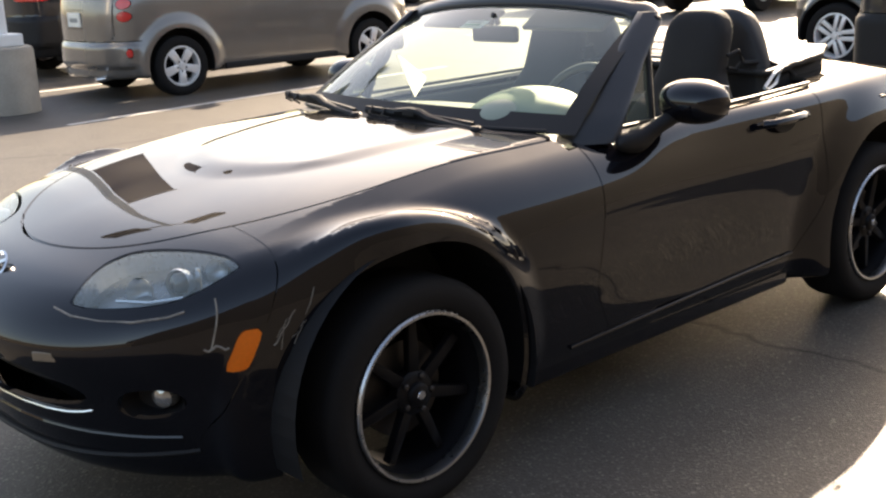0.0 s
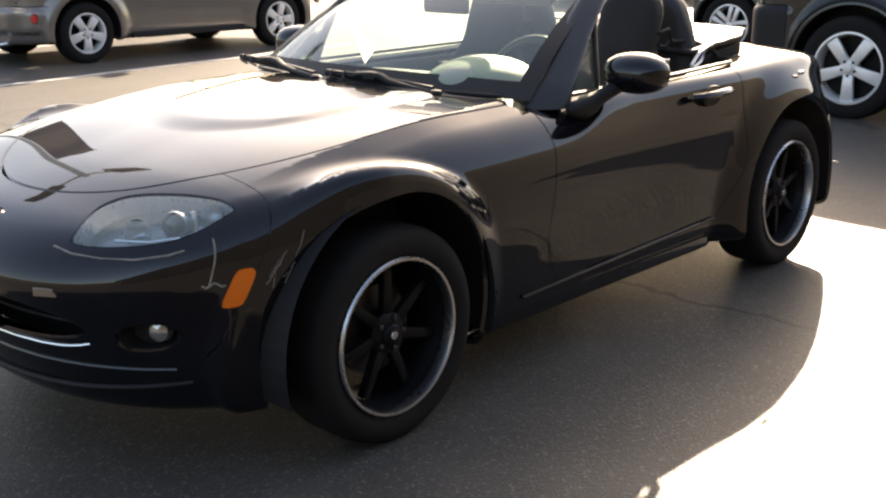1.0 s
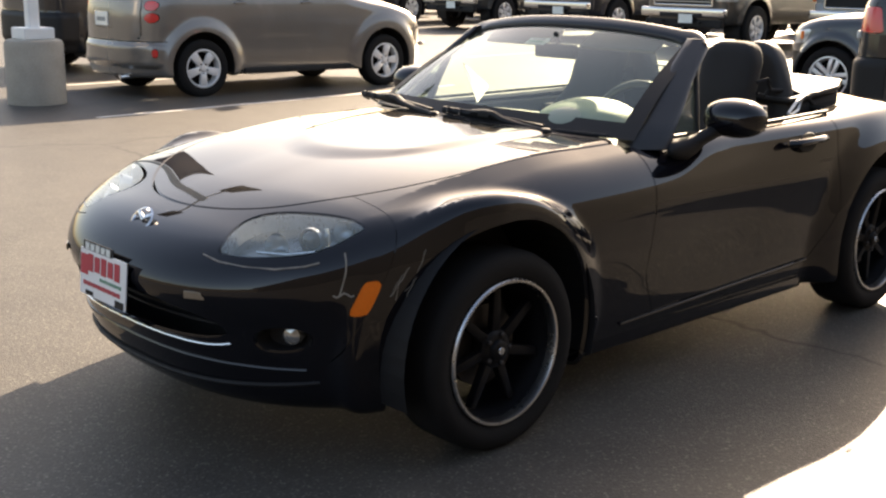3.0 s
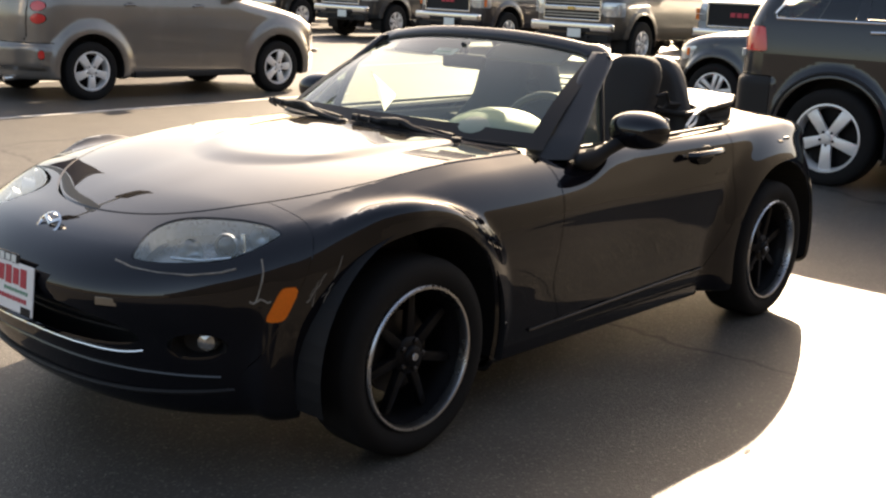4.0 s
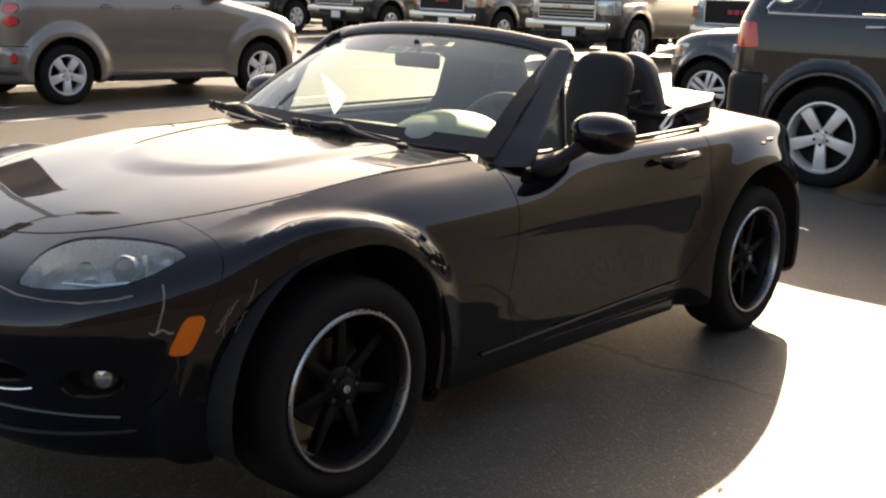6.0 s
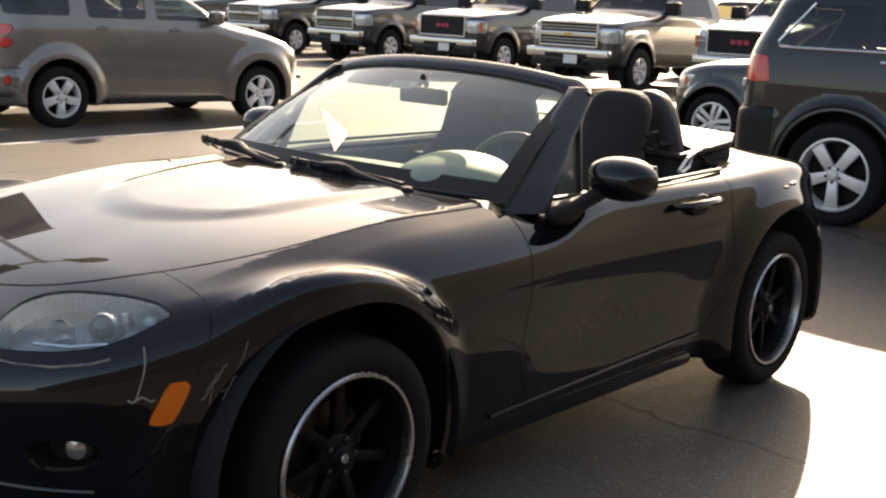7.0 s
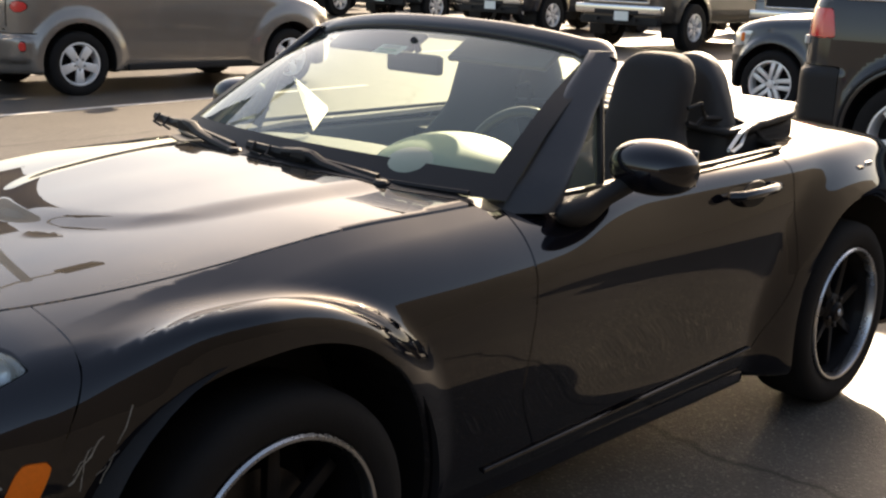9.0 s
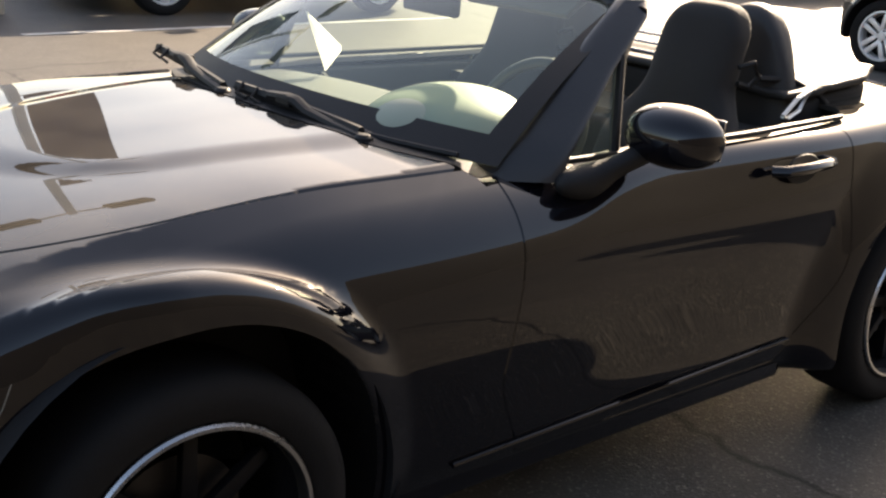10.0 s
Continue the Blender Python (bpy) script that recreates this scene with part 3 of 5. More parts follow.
plate = part("dealer_plate", moved(box((0.004, 0.305, 0.152), (0, 0, 0), 0.001), pose(-0.856, 0.0, 0.512, 0, 5, 0) @ Matrix.Scale(0.93, 4)), WHITE, roadster, "white dealer plate with red and green lettering bars")
PLATE_AT = pose(-0.856, 0.0, 0.512, 0, 5, 0) @ Matrix.Scale(0.93, 4)
part("plate_tab", moved(box((0.004, 0.20, 0.030), (0, 0.035, 0.086), 0.001), PLATE_AT), TRIM, plate, "black tab on top of the plate")
# rows of lettering as bars: middle, height, bar's width and height, count, step
for y0, z0, wd, ht, count, gap, mat in ((0.105, 0.086, 0.026, 0.022, 5, 0.035, PALE), (0.080, 0.034, 0.034, 0.056, 5, 0.044, REDINK), (0.010, -0.010, 0.010, 0.011, 9, 0.016, GREENINK),
                                        (0.120, -0.036, 0.012, 0.014, 15, 0.0165, REDINK), (0.085, -0.066, 0.050, 0.014, 1, 0.0, TRIM), (-0.115, -0.064, 0.055, 0.022, 1, 0.0, TRIM)):
    for k in range(count):
        part("plate_mark", moved(box((0.0015, wd, ht * (1.0 - 0.12 * (k % 2))), (-0.0032, y0 - gap * k, z0)), PLATE_AT), mat, plate)
part("plate_mark", moved(box((0.0015, 0.050, 0.066), (-0.0032, 0.122, 0.024), 0.0006), PLATE_AT), REDINK, plate, "red round emblem")
part("plate_holder", moved(box((0.010, 0.24, 0.14), (0.009, 0, -0.006), 0.003), PLATE_AT), TRIM, roadster, "black plate holder")


# windscreen
def screen(a, b):
    """A point of the windscreen: a from -1 to 1 across, b from 0 at the cowl to 1 at the top."""
    low = Vector((0.588 + 0.162 * abs(a) ** 2.2, 0.680 * a, 0.868 - 0.012 * a * a))
    high = Vector((1.205 + 0.055 * abs(a) ** 2.2, 0.575 * a, 1.215 - 0.050 * abs(a) ** 2.4))
    p = low.lerp(high, b)
    p += Vector((-0.45, 0, 0.8)) * 0.022 * math.sin(math.pi * b)
    return p


def screen_normal(a, b):
    e = 0.02
    n = (screen(a + e, b) - screen(a - e, b)).cross(screen(a, b + e) - screen(a, b - e)).normalized()
    return n if n.z > 0 else -n


na, nb = 40, 20
glass_pts = [screen(-1 + 2 * i / na, j / nb) for j in range(nb + 1) for i in range(na + 1)]
glass_faces = [(j * (na + 1) + i, j * (na + 1) + i + 1, (j + 1) * (na + 1) + i + 1, (j + 1) * (na + 1) + i) for j in range(nb) for i in range(na)]
windscreen = link("windscreen", glass_pts, glass_faces, GLASS, roadster, "clear greenish windscreen glass")
windscreen.visible_shadow = False


frit = bmesh.new()
for a0, a1, b0, b1 in ((-1, 1, 0.0, 0.13), (-1, -0.915, 0.13, 1.0), (0.915, 1, 0.13, 1.0), (-0.915, 0.915, 0.94, 1.0)):
    ma, mb = (40, 2) if a1 - a0 > 1 else (2, 16)
    grid = [[frit.verts.new(screen(a0 + (a1 - a0) * i / ma, b0 + (b1 - b0) * j / mb) + 0.003 * screen_normal(a0 + (a1 - a0) * i / ma, 0.5)) for i in range(ma + 1)] for j in range(mb + 1)]
    for r0, r1 in zip(grid, grid[1:]):
        for i in range(ma):
            frit.faces.new((r0[i], r0[i + 1], r1[i + 1], r1[i]))
part("glass_border", frit, TRIM, windscreen, "black border printed round the glass", True)


def swept(path, outs, norms, half_w, half_t, n=14, power=3.0):
    bm = bmesh.new()
    rings = []
    for p, o, nn, hw in zip(path, outs, norms, half_w):
        ring = []
        for k in range(n):
            t = 2 * math.pi * k / n
            c, s_ = math.cos(t), math.sin(t)
            ring.append(bm.verts.new(p + o * hw * math.copysign(abs(c) ** (2 / power), c) + nn * half_t * math.copysign(abs(s_) ** (2 / power), s_)))
        rings.append(ring)
    for a, b in zip(rings, rings[1:]):
        for k in range(n):
            bm.faces.new((a[k], a[(k + 1) % n], b[(k + 1) % n], b[k]))
    bm.faces.new(rings[0])
    bm.faces.new(rings[-1])
    bmesh.ops.recalc_face_normals(bm, faces=bm.faces)
    return bm


path, outs, norms, widths = [], [], [], []
steps = [(-0.965 - 0.035 * max(0, b), b) for b in np.linspace(0.86, 0.93, 3)]
foot = Vector((0.800, -0.668, 0.840))
for a, b in steps:
    p = foot.lerp(screen(-1, 0.93), (b + 0.11) / 1.04)
    p += Vector((-0.3, -0.25, 0.5)) * 0.020 * math.sin(math.pi * (b + 0.11) / 1.04)
    path.append(p), norms.append(screen_normal(a * 0.98, min(max(b, 0.05), 0.95)))
    outs.append(Vector((0.60, -0.80, 0.0)).normalized()), widths.append(0.036)
for q in np.linspace(0.1, 1.0, 8):
    a = -1 + 0.10 * q
    path.append(screen(a, 0.93 + 0.07 * math.sin(q * math.pi / 2))), norms.append(screen_normal(a, 0.95))
    outs.append(Vector((0.10, -0.99, 0)).lerp(Vector((0.86, 0, 0.50)), q).normalized()), widths.append(0.046)
half_path, half_out, half_norm, half_width = list(path), list(outs), list(norms), list(widths)
for a in np.linspace(-0.85, 0, 18):
    half_path.append(screen(a, 1.0)), half_norm.append(screen_normal(a, 0.95)), half_out.append(Vector((0.86, 0, 0.50))), half_width.append(0.034)
flip = lambda v: Vector((v.x, -v.y, v.z))
full = (half_path + [flip(v) for v in half_path[-2::-1]], half_out + [flip(v) for v in half_out[-2::-1]], half_norm + [flip(v) for v in half_norm[-2::-1]], half_width + half_width[-2::-1])
part("windscreen_frame", swept(full[0], full[1], full[2], full[3], 0.019), PILLAR, roadster, "black windscreen frame with thick pillars", True)
part("windscreen_seal", tube([screen(a, 0.012) + Vector((-0.004, 0, 0.004)) for a in np.linspace(-0.88, 0.88, 40)], 0.007, 6), TRIM, roadster)
part("header_seal", tube([screen(a, 1.0) + Vector((0.036, 0, 0.012)) for a in np.linspace(-0.93, 0.93, 30)], 0.012, 8, 0.7), TRIM, roadster)
mirror_in = part("rear_view_mirror", box((0.030, 0.215, 0.058), (1.110, 0.0, 1.108), 0.014, None, 3), TRIM, roadster, "black rear-view mirror")
part("mirror_stalk", tube([(1.125, 0, 1.14), (1.115, 0, 1.165), (1.10, 0, 1.175)], 0.010), TRIM, mirror_in)
q0 = screen(0.13, 0.80) + Vector((0.008, 0, -0.014))
ay, ax_ = (screen(0.15, 0.80) - screen(0.11, 0.80)).normalized(), (screen(0.13, 0.84) - screen(0.13, 0.76)).normalized()
sheet = bmesh.new()
sheet.faces.new([sheet.verts.new(q0 + ay * i * 0.055 + ax_ * j * 0.026) for i, j in ((-1, -1), (1, -1), (1, 1), (-1, 1))])
sticker = part("windscreen_sticker", sheet, PALE, roadster, "small white sticker with a green rim")
for i, wd, mat in ((-0.4, 0.040, GREENINK), (0.35, 0.036, GREYINK)):
    sheet = bmesh.new()
    sheet.faces.new([sheet.verts.new(q0 + Vector((-0.0025, 0, 0.004)) + ay * (p * wd) + ax_ * (i * 0.026 + q * 0.006)) for p, q in ((-1, -1), (1, -1), (1, 1), (-1, 1))])
    part("sticker_mark", sheet, mat, sticker)
for s in (-1, 1):
    n = screen_normal(0.4, 0.85)
    m = Matrix.Translation(screen(0.45 * s, 0.945) - n * 0.045) @ Matrix.Rotation(radians(-33), 4, "Y")
    part("sun_visor", moved(box((0.10, 0.36, 0.016), (0, 0, 0), 0.006, None, 3), m), DASH, roadster, "folded grey sun visor")


# wipers
def wiper(tip, root):
    """A wiper lying along the foot of the windscreen: a broad blade from tip, its arm folding down to the root."""
    tip, root = Vector(tip), Vector(root)
    along = lambda t, up=0.0, back=0.0: tip.lerp(root, t) + Vector((back, 0, up))
    w = part("wiper", tube([along(0.30, 0.012, 0.004), along(0.45, 0.022), along(0.52, 0.020), along(0.60, 0.006), along(0.80, -0.002), along(1.0, -0.006), along(1.03, -0.03)], 0.012, 8, 0.8,
                           lambda t: 1.35 - 0.6 * abs(t - 0.35)), TRIM, roadster, "black wiper arm at rest", True)
    part("wiper_blade", tube([along(t, 0.004 * math.sin(math.pi * t), 0.012) for t in np.linspace(0, 0.95, 16)], 0.011, 6, 1.3), TRIM, w)
    for t in (0.06, 0.18):
        part("blade_yoke", tube([along(t, 0.014, 0.010), along(t + 0.03, -0.004, -0.020), along(t + 0.09, -0.012, -0.012)], 0.004, 6), TRIM, w)
    part("blade_clip", box((0.035, 0.06, 0.026), along(0.44, 0.016, 0.004), 0.006), TRIM, w)
    part("wiper_pivot", moved(lathe([(0.022, -0.03), (0.021, 0.006), (0.014, 0.013), (0.0005, 0.014)], "z", 20), Matrix.Translation(root + Vector((0, 0, -0.008)))), TRIM, w, "", True)


wiper((0.655, 0.665, 0.908), (0.572, 0.130, 0.886))
wiper((0.580, 0.095, 0.900), (0.612, -0.405, 0.876))
part("washer_jet", moved(lathe([(0.030, 0.0), (0.026, 0.008), (0.012, 0.013), (0.0005, 0.014)], "z", 20), Matrix.Translation((0.515, -0.20, 0.861)) @ Matrix.Diagonal((0.7, 1.3, 1, 1))), PAINT, roadster, "", True)


# door mirrors, handles, quarter glass
def blob(name, F, lo, hi, h, mat, parent, label=""):
    P, f = skin(F, lo, hi, h)
    g = grad(F, P)
    return link(name, P, f, mat, parent, label, g / np.maximum(np.linalg.norm(g, axis=1, keepdims=True), 1e-9))


def ellipsoid(x, y, z, c, r, n=2.0):
    return ((np.abs((x - c[0]) / r[0]) ** n + np.abs((y - c[1]) / r[1]) ** n + np.abs((z - c[2]) / r[2]) ** n) ** (1 / n) - 1) * min(r)


def capsule(x, y, z, a, b, r):
    p = np.stack([x, y, z], -1)
    a, b = np.array(a, float), np.array(b, float)
    t = np.clip(((p - a) @ (b - a)) / ((b - a) @ (b - a)), 0, 1)
    return np.linalg.norm(p - a - t[:, None] * (b - a), axis=1) - r


for s in (-1, 1):
    def head(x, y, z, s=s):
        e = ellipsoid(x, y, z, (1.115, s * 0.838, 0.924), (0.092, 0.116, 0.068), 2.2)
        return smax(e, x - 1.150, 0.02)
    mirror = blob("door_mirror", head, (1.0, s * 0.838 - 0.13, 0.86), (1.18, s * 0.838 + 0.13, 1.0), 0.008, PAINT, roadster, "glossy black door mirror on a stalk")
    blob("mirror_foot", lambda x, y, z, s=s: smin(capsule(x, y, z, (0.945, s * 0.752, 0.825), (1.07, s * 0.80, 0.885), 0.024), ellipsoid(x, y, z, (0.935, s * 0.748, 0.822), (0.075, 0.035, 0.036)), 0.03),
         (0.84, s * 0.79 - 0.10, 0.77), (1.12, s * 0.79 + 0.10, 0.93), 0.008, TRIM, mirror, "black plastic mirror foot")
    part("mirror_glass", moved(box((0.004, 0.19, 0.088), (0, 0, 0), 0.0015), pose(1.152, s * 0.838, 0.928)), CHROME, mirror)
    loft = bmesh.new()
    rings = []
    for z, cx, cy, h, t in ((0.825, 0.808, 0.668, 0.105, 0.030), (0.868, 0.836, 0.668, 0.096, 0.028), (0.91, 0.900, 0.664, 0.074, 0.024), (0.98, 0.985, 0.646, 0.062, 0.022),
                            (1.04, 1.058, 0.624, 0.055, 0.022), (1.10, 1.138, 0.603, 0.053, 0.022), (1.145, 1.200, 0.588, 0.049, 0.022), (1.180, 1.236, 0.570, 0.036, 0.018)):
        ring = []
        for q in np.linspace(0, 2 * math.pi, 20, endpoint=False):
            u, v = h * math.copysign(abs(math.cos(q)) ** 0.7, math.cos(q)), t * math.copysign(abs(math.sin(q)) ** 0.7, math.sin(q))
            ring.append(loft.verts.new((cx + 0.80 * u + 0.60 * v, s * (cy + 0.60 * u - 0.80 * v), z)))
        rings.append(ring)
    for a_, b_ in zip(rings, rings[1:]):
        for q in range(20):
            loft.faces.new((a_[q], a_[(q + 1) % 20], b_[(q + 1) % 20], b_[q]))
    loft.faces.new(rings[-1])
    bmesh.ops.recalc_face_normals(loft, faces=loft.faces)
    part("pillar_base", loft, PILLAR, roadster, "broad black foot of the windscreen pillar", True)
    hz = 0.792
    part("door_handle", tube([(1.570, s * 0.792, hz - 0.004), (1.590, s * 0.822, hz), (1.665, s * 0.834, hz + 0.004), (1.745, s * 0.832, hz + 0.006), (1.793, s * 0.816, hz + 0.004), (1.810, s * 0.780, hz)], 0.0165, 10, 0.85), PAINT, roadster, "glossy black pull handle", True)
    part("handle_cup", moved(lathe([(0.045, 0.0), (0.043, -0.003), (0.0005, -0.004)], "y", 24), Matrix.Translation((1.695, s * 0.797, hz - 0.008)) @ Matrix.Diagonal((1.6, 1, 0.85, 1)) @ Matrix.Rotation(0 if s < 0 else math.pi, 4, "Z")), TRIM, roadster)
    post = [(1.075, s * 0.708, 0.845), (1.10, s * 0.68, 0.95), (1.135, s * 0.645, 1.06), (1.19, s * 0.615, 1.105)]
    part("window_post", tube(post, 0.012, 8, 1.4), TRIM, roadster, "black post of the quarter window")
    pane = bmesh.new()
    pane.faces.new([pane.verts.new(p) for p in ((0.865, s * 0.715, 0.862), (1.07, s * 0.708, 0.858), (1.10, s * 0.68, 0.95), (1.135, s * 0.645, 1.06), (1.00, s * 0.68, 0.955))])
    quarter = part("quarter_glass", pane, GLASS, roadster)
    quarter.visible_shadow = False
    part("window_seal", tube([(0.86, s * 0.712, 0.860), (1.2, s * 0.715, 0.862), (1.6, s * 0.708, 0.866), (2.02, s * 0.690, 0.872)], 0.008, 8), TRIM, roadster, "black window seal along the door")
    bm = box((1.36, 0.045, 0.080), (1.13, s * 0.735, 0.212), 0.016, None, 3)
    part("side_skirt", bm, PAINT, roadster, "black side skirt", True)
    part("sill_trim", tube([(x, s * (float(side_at(0.263 + 0.030 * (x - 0.6))) + 0.004), 0.263 + 0.030 * (x - 0.6)) for x in np.linspace(0.60, 1.78, 12)], 0.006, 8), PAINT, roadster, "thin glossy edge along the sill")

# cabin
part("underbody", join(box((2.9, 1.16, 0.02), (1.15, 0, 0.20)), box((0.02, 1.38, 0.50), (0.58, 0, 0.45))), TRIM, roadster, "dark underbody")
part("cabin_tub", join(box((1.75, 1.24, 0.03), (1.42, 0, 0.26)), box((0.03, 1.24, 0.56), (0.62, 0, 0.55)), box((0.03, 1.24, 0.56), (2.16, 0, 0.56)),
                       box((0.50, 1.24, 0.03), (1.98, 0, 0.79)), box((1.35, 0.05, 0.56), (1.45, 0.665, 0.54), 0.02), box((1.35, 0.05, 0.56), (1.45, -0.665, 0.54), 0.02)), CARPET, roadster, "dark carpeted cabin")
for s in (-1, 1):
    part("door_card", join(box((1.12, 0.06, 0.46), (1.38, s * 0.655, 0.60), 0.025), box((0.5, 0.09, 0.05), (1.42, s * 0.62, 0.66), 0.02)), DASH, roadster, "dark inner door panel with an armrest", True)
part("console", box((0.95, 0.20, 0.28), (1.45, 0, 0.42), 0.04, None, 3), DASH, roadster, "dark centre console", True)


def dash_shape(x, y, z):
    lid = z - (0.872 - 0.55 * np.maximum(x - 1.02, 0) ** 1.2 - 0.03 * (y / 0.6) ** 2)
    f = smax(smax(lid, 0.625 + 0.185 * (np.abs(y) / 0.65) ** 2.2 - x, 0.03), x - 1.14, 0.06)
    f = smax(f, np.abs(y) - 0.635, 0.04)
    return smax(f, 0.60 - z, 0.04)


dash = blob("dashboard", dash_shape, (0.62, -0.66, 0.56), (1.18, 0.66, 0.92), 0.018, DASH, roadster, "dark grey dashboard with an instrument hood")
blob("instrument_hood", lambda x, y, z: smax(smax(ellipsoid(x, y, z, (0.89, -0.36, 0.855), (0.235, 0.185, 0.112), 2.0), 0.80 - z, 0.02), x - 1.05, 0.03), (0.64, -0.57, 0.78), (1.14, -0.15, 1.0), 0.014, HOODLIT, dash, "rounded instrument hood with sunlit paleness in its colour")
for y in (-0.05, 0.06, 0.52):
    part("air_vent", moved(lathe([(0.040, 0), (0.040, 0.012), (0.032, 0.014), (0.030, 0.004), (0.0005, 0.004)], "x", 24), pose(1.125, y, 0.80)), TRIM, dash, "", True)
steer = part("steering_wheel", moved(join(lathe([(0.183 + 0.0155 * math.cos(q), 0.0155 * math.sin(q)) for q in np.linspace(0, 2 * math.pi, 12, endpoint=False)], "x", 48, close=True),
                                          box((0.03, 0.11, 0.10), (0.012, 0, -0.005), 0.02), *[moved(box((0.018, 0.035, 0.125), (0.006, 0, 0.11), 0.006), Matrix.Rotation(q, 4, "X")) for q in (1.75, -1.75, math.pi)]),
                                     pose(1.13, -0.36, 0.832, 0, 24, 0)), STEER, roadster, "black three-spoke steering wheel", True)
part("steering_column", tube([(1.115, -0.36, 0.825), (0.92, -0.36, 0.73)], 0.04, 12), TRIM, steer)


def seat_back(x, y, z):
    lean = 0.30 * (z - 0.45)
    wide = 0.232 - 0.098 * step(0.74, 0.94, z)
    f = super_ring((x - 1.645 - lean + 0.02 * step(0.9, 0.7, z)) / (0.070 - 0.012 * step(0.9, 1.1, z)), y / wide, 3.0) * 0.07
    return smax(smax(f, z - 1.145 + 4.0 * (np.abs(y) / 0.4) ** 4, 0.05), 0.36 - z, 0.04)


for y in (-0.345, 0.345):
    seat = holder("seat", "", "")
    seat.parent, seat.matrix_basis = roadster, pose(0, y, 0)
    tagged(seat, "black cloth bucket seat with a tall fixed headrest")
    blob("backrest", seat_back, (1.50, -0.27, 0.34), (1.98, 0.27, 1.17), 0.016, CLOTH, seat)
    blob("cushion", lambda x, y, z: smax(smax(super_ring((x - 1.42) / 0.27, y / 0.25, 4) * 0.2, z - 0.50 - 0.05 * (y / 0.2) ** 2, 0.05), 0.29 - z, 0.03), (1.1, -0.27, 0.27), (1.72, 0.27, 0.60), 0.02, CLOTH, seat)
    part("belt_guide", tube([(1.80, -0.145, 0.985), (1.84, -0.165, 1.00), (1.87, -0.165, 0.96), (1.85, -0.15, 0.93), (1.81, -0.14, 0.94)], 0.008, 6), TRIM, seat)


def hoop_shape(x, y, z):
    f = super_ring((x - 2.03 - 0.10 * (z - 0.9)) / 0.055, y / (0.185 - 0.050 * step(0.86, 1.06, z)), 3.0) * 0.055
    return smax(smax(f, z - 1.140 + 1.0 * (np.abs(y) / 0.4) ** 2.2, 0.05), 0.72 - z, 0.03)


for y in (-0.345, 0.345):
    hoop = blob("roll_hoop", hoop_shape, (1.9, -0.25, 0.70), (2.15, 0.25, 1.16), 0.016, HOOP, roadster, "black plastic-clad roll hoop behind a seat")
    hoop.matrix_basis = pose(0, y, 0)


# a sheet of white paper leaning on the dashboard
paper = bmesh.new()
aside = Vector((0.69, -0.72, 0.0))
rows_ = []
for t in np.linspace(0, 1, 12):
    wide = 0.075 * min(t / 0.42, (1 - t) / 0.58) + 0.002
    low = Vector((1.03, 0.36, 0.874)) - aside * 0.062 * t + Vector((0, 0, 0.165 * t))
    rows_.append([paper.verts.new(low + aside * wide * u + Vector((0.012, 0.012, 0)) * math.sin(math.pi * u) * math.sin(3 * t)) for u in (0, 0.33, 0.67, 1)])
for a_, b_ in zip(rows_, rows_[1:]):
    for k in range(3):
        paper.faces.new((a_[k], a_[k + 1], b_[k + 1], b_[k]))
tagged(part("paper_slip", paper, PAPER, None, "", True), "curled slip of white paper standing on the dashboard", "paper")


# folded soft top on the rear deck
def soft_lift(x, y):
    """Height of the folded top: rising gently to its rear edge, with a shallow fold across."""
    return 0.915 + 0.034 * step(1.95, 2.30, x) + 0.020 * step(2.26, 2.46, x) + 0.016 * step(0.48, 0.20, y) + 0.006 * np.exp(-((x - 2.12) / 0.03) ** 2)


def soft_top_shape(x, y, z):
    y = np.abs(y)
    lift = soft_lift(x, y)
    rear = 2.470 - 0.05 * step(0.45, 0.20, y)
    f = smax(smax(1.96 - x, x - rear, 0.015), y - 0.575 + 0.03 * step(2.1, 1.95, x) + 0.06 * step(2.30, 2.47, x), 0.015)
    return smax(smax(f, z - lift, 0.012), lift - 0.024 - z, 0.010)


soft = blob("soft_top", soft_top_shape, (1.93, -0.62, 0.84), (2.52, 0.62, 1.02), 0.012, VINYL, roadster, "black vinyl soft top folded flat behind the seats")
blob("soft_top_fold", lambda x, y, z: smax(smax(super_ring((x - 2.20) / 0.23, y / 0.555, 7) * 0.2, z + 0.030 - soft_lift(x, np.abs(y)), 0.02), 0.78 - z, 0.02), (1.93, -0.60, 0.76), (2.48, 0.60, 1.0), 0.016, CLOTH, soft)
# polished bars stand in for sun glints on the wind deflector's edges
for z in (0.942, 0.971, 1.000):
    part("deflector_glint", tube([(2.05 + 0.02 * abs(y) ** 2, y, z) for y in np.linspace(-0.20, 0.55, 9)], 0.005, 6), POLISHED, roadster, "thin polished bar for the sun's glint along a deflector edge")
for s in (-1, 1):
    part("soft_top_link", tube([(1.90, s * 0.585, 0.862), (1.97, s * 0.578, 0.905), (2.04, s * 0.570, 0.925), (1.99, s * 0.575, 0.87), (1.93, s * 0.580, 0.852), (1.90, s * 0.585, 0.862)], 0.0065, 6), STEEL, soft, "bare steel link of the soft top")
    part("soft_top_rail", tube([(1.93, s * 0.47, 0.945), (2.05, s * 0.50, 0.94), (2.12, s * 0.55, 0.90), (2.16, s * 0.57, 0.86)], 0.010, 8), TRIM, soft)
    part("tail_lamp", moved(lathe([(0.085, 0.0), (0.080, 0.02), (0.05, 0.032), (0.0005, 0.036)], "x", 28), pose(2.955, s * 0.57, 0.66, 0, 0, s * 28)), RED, roadster, "", True)
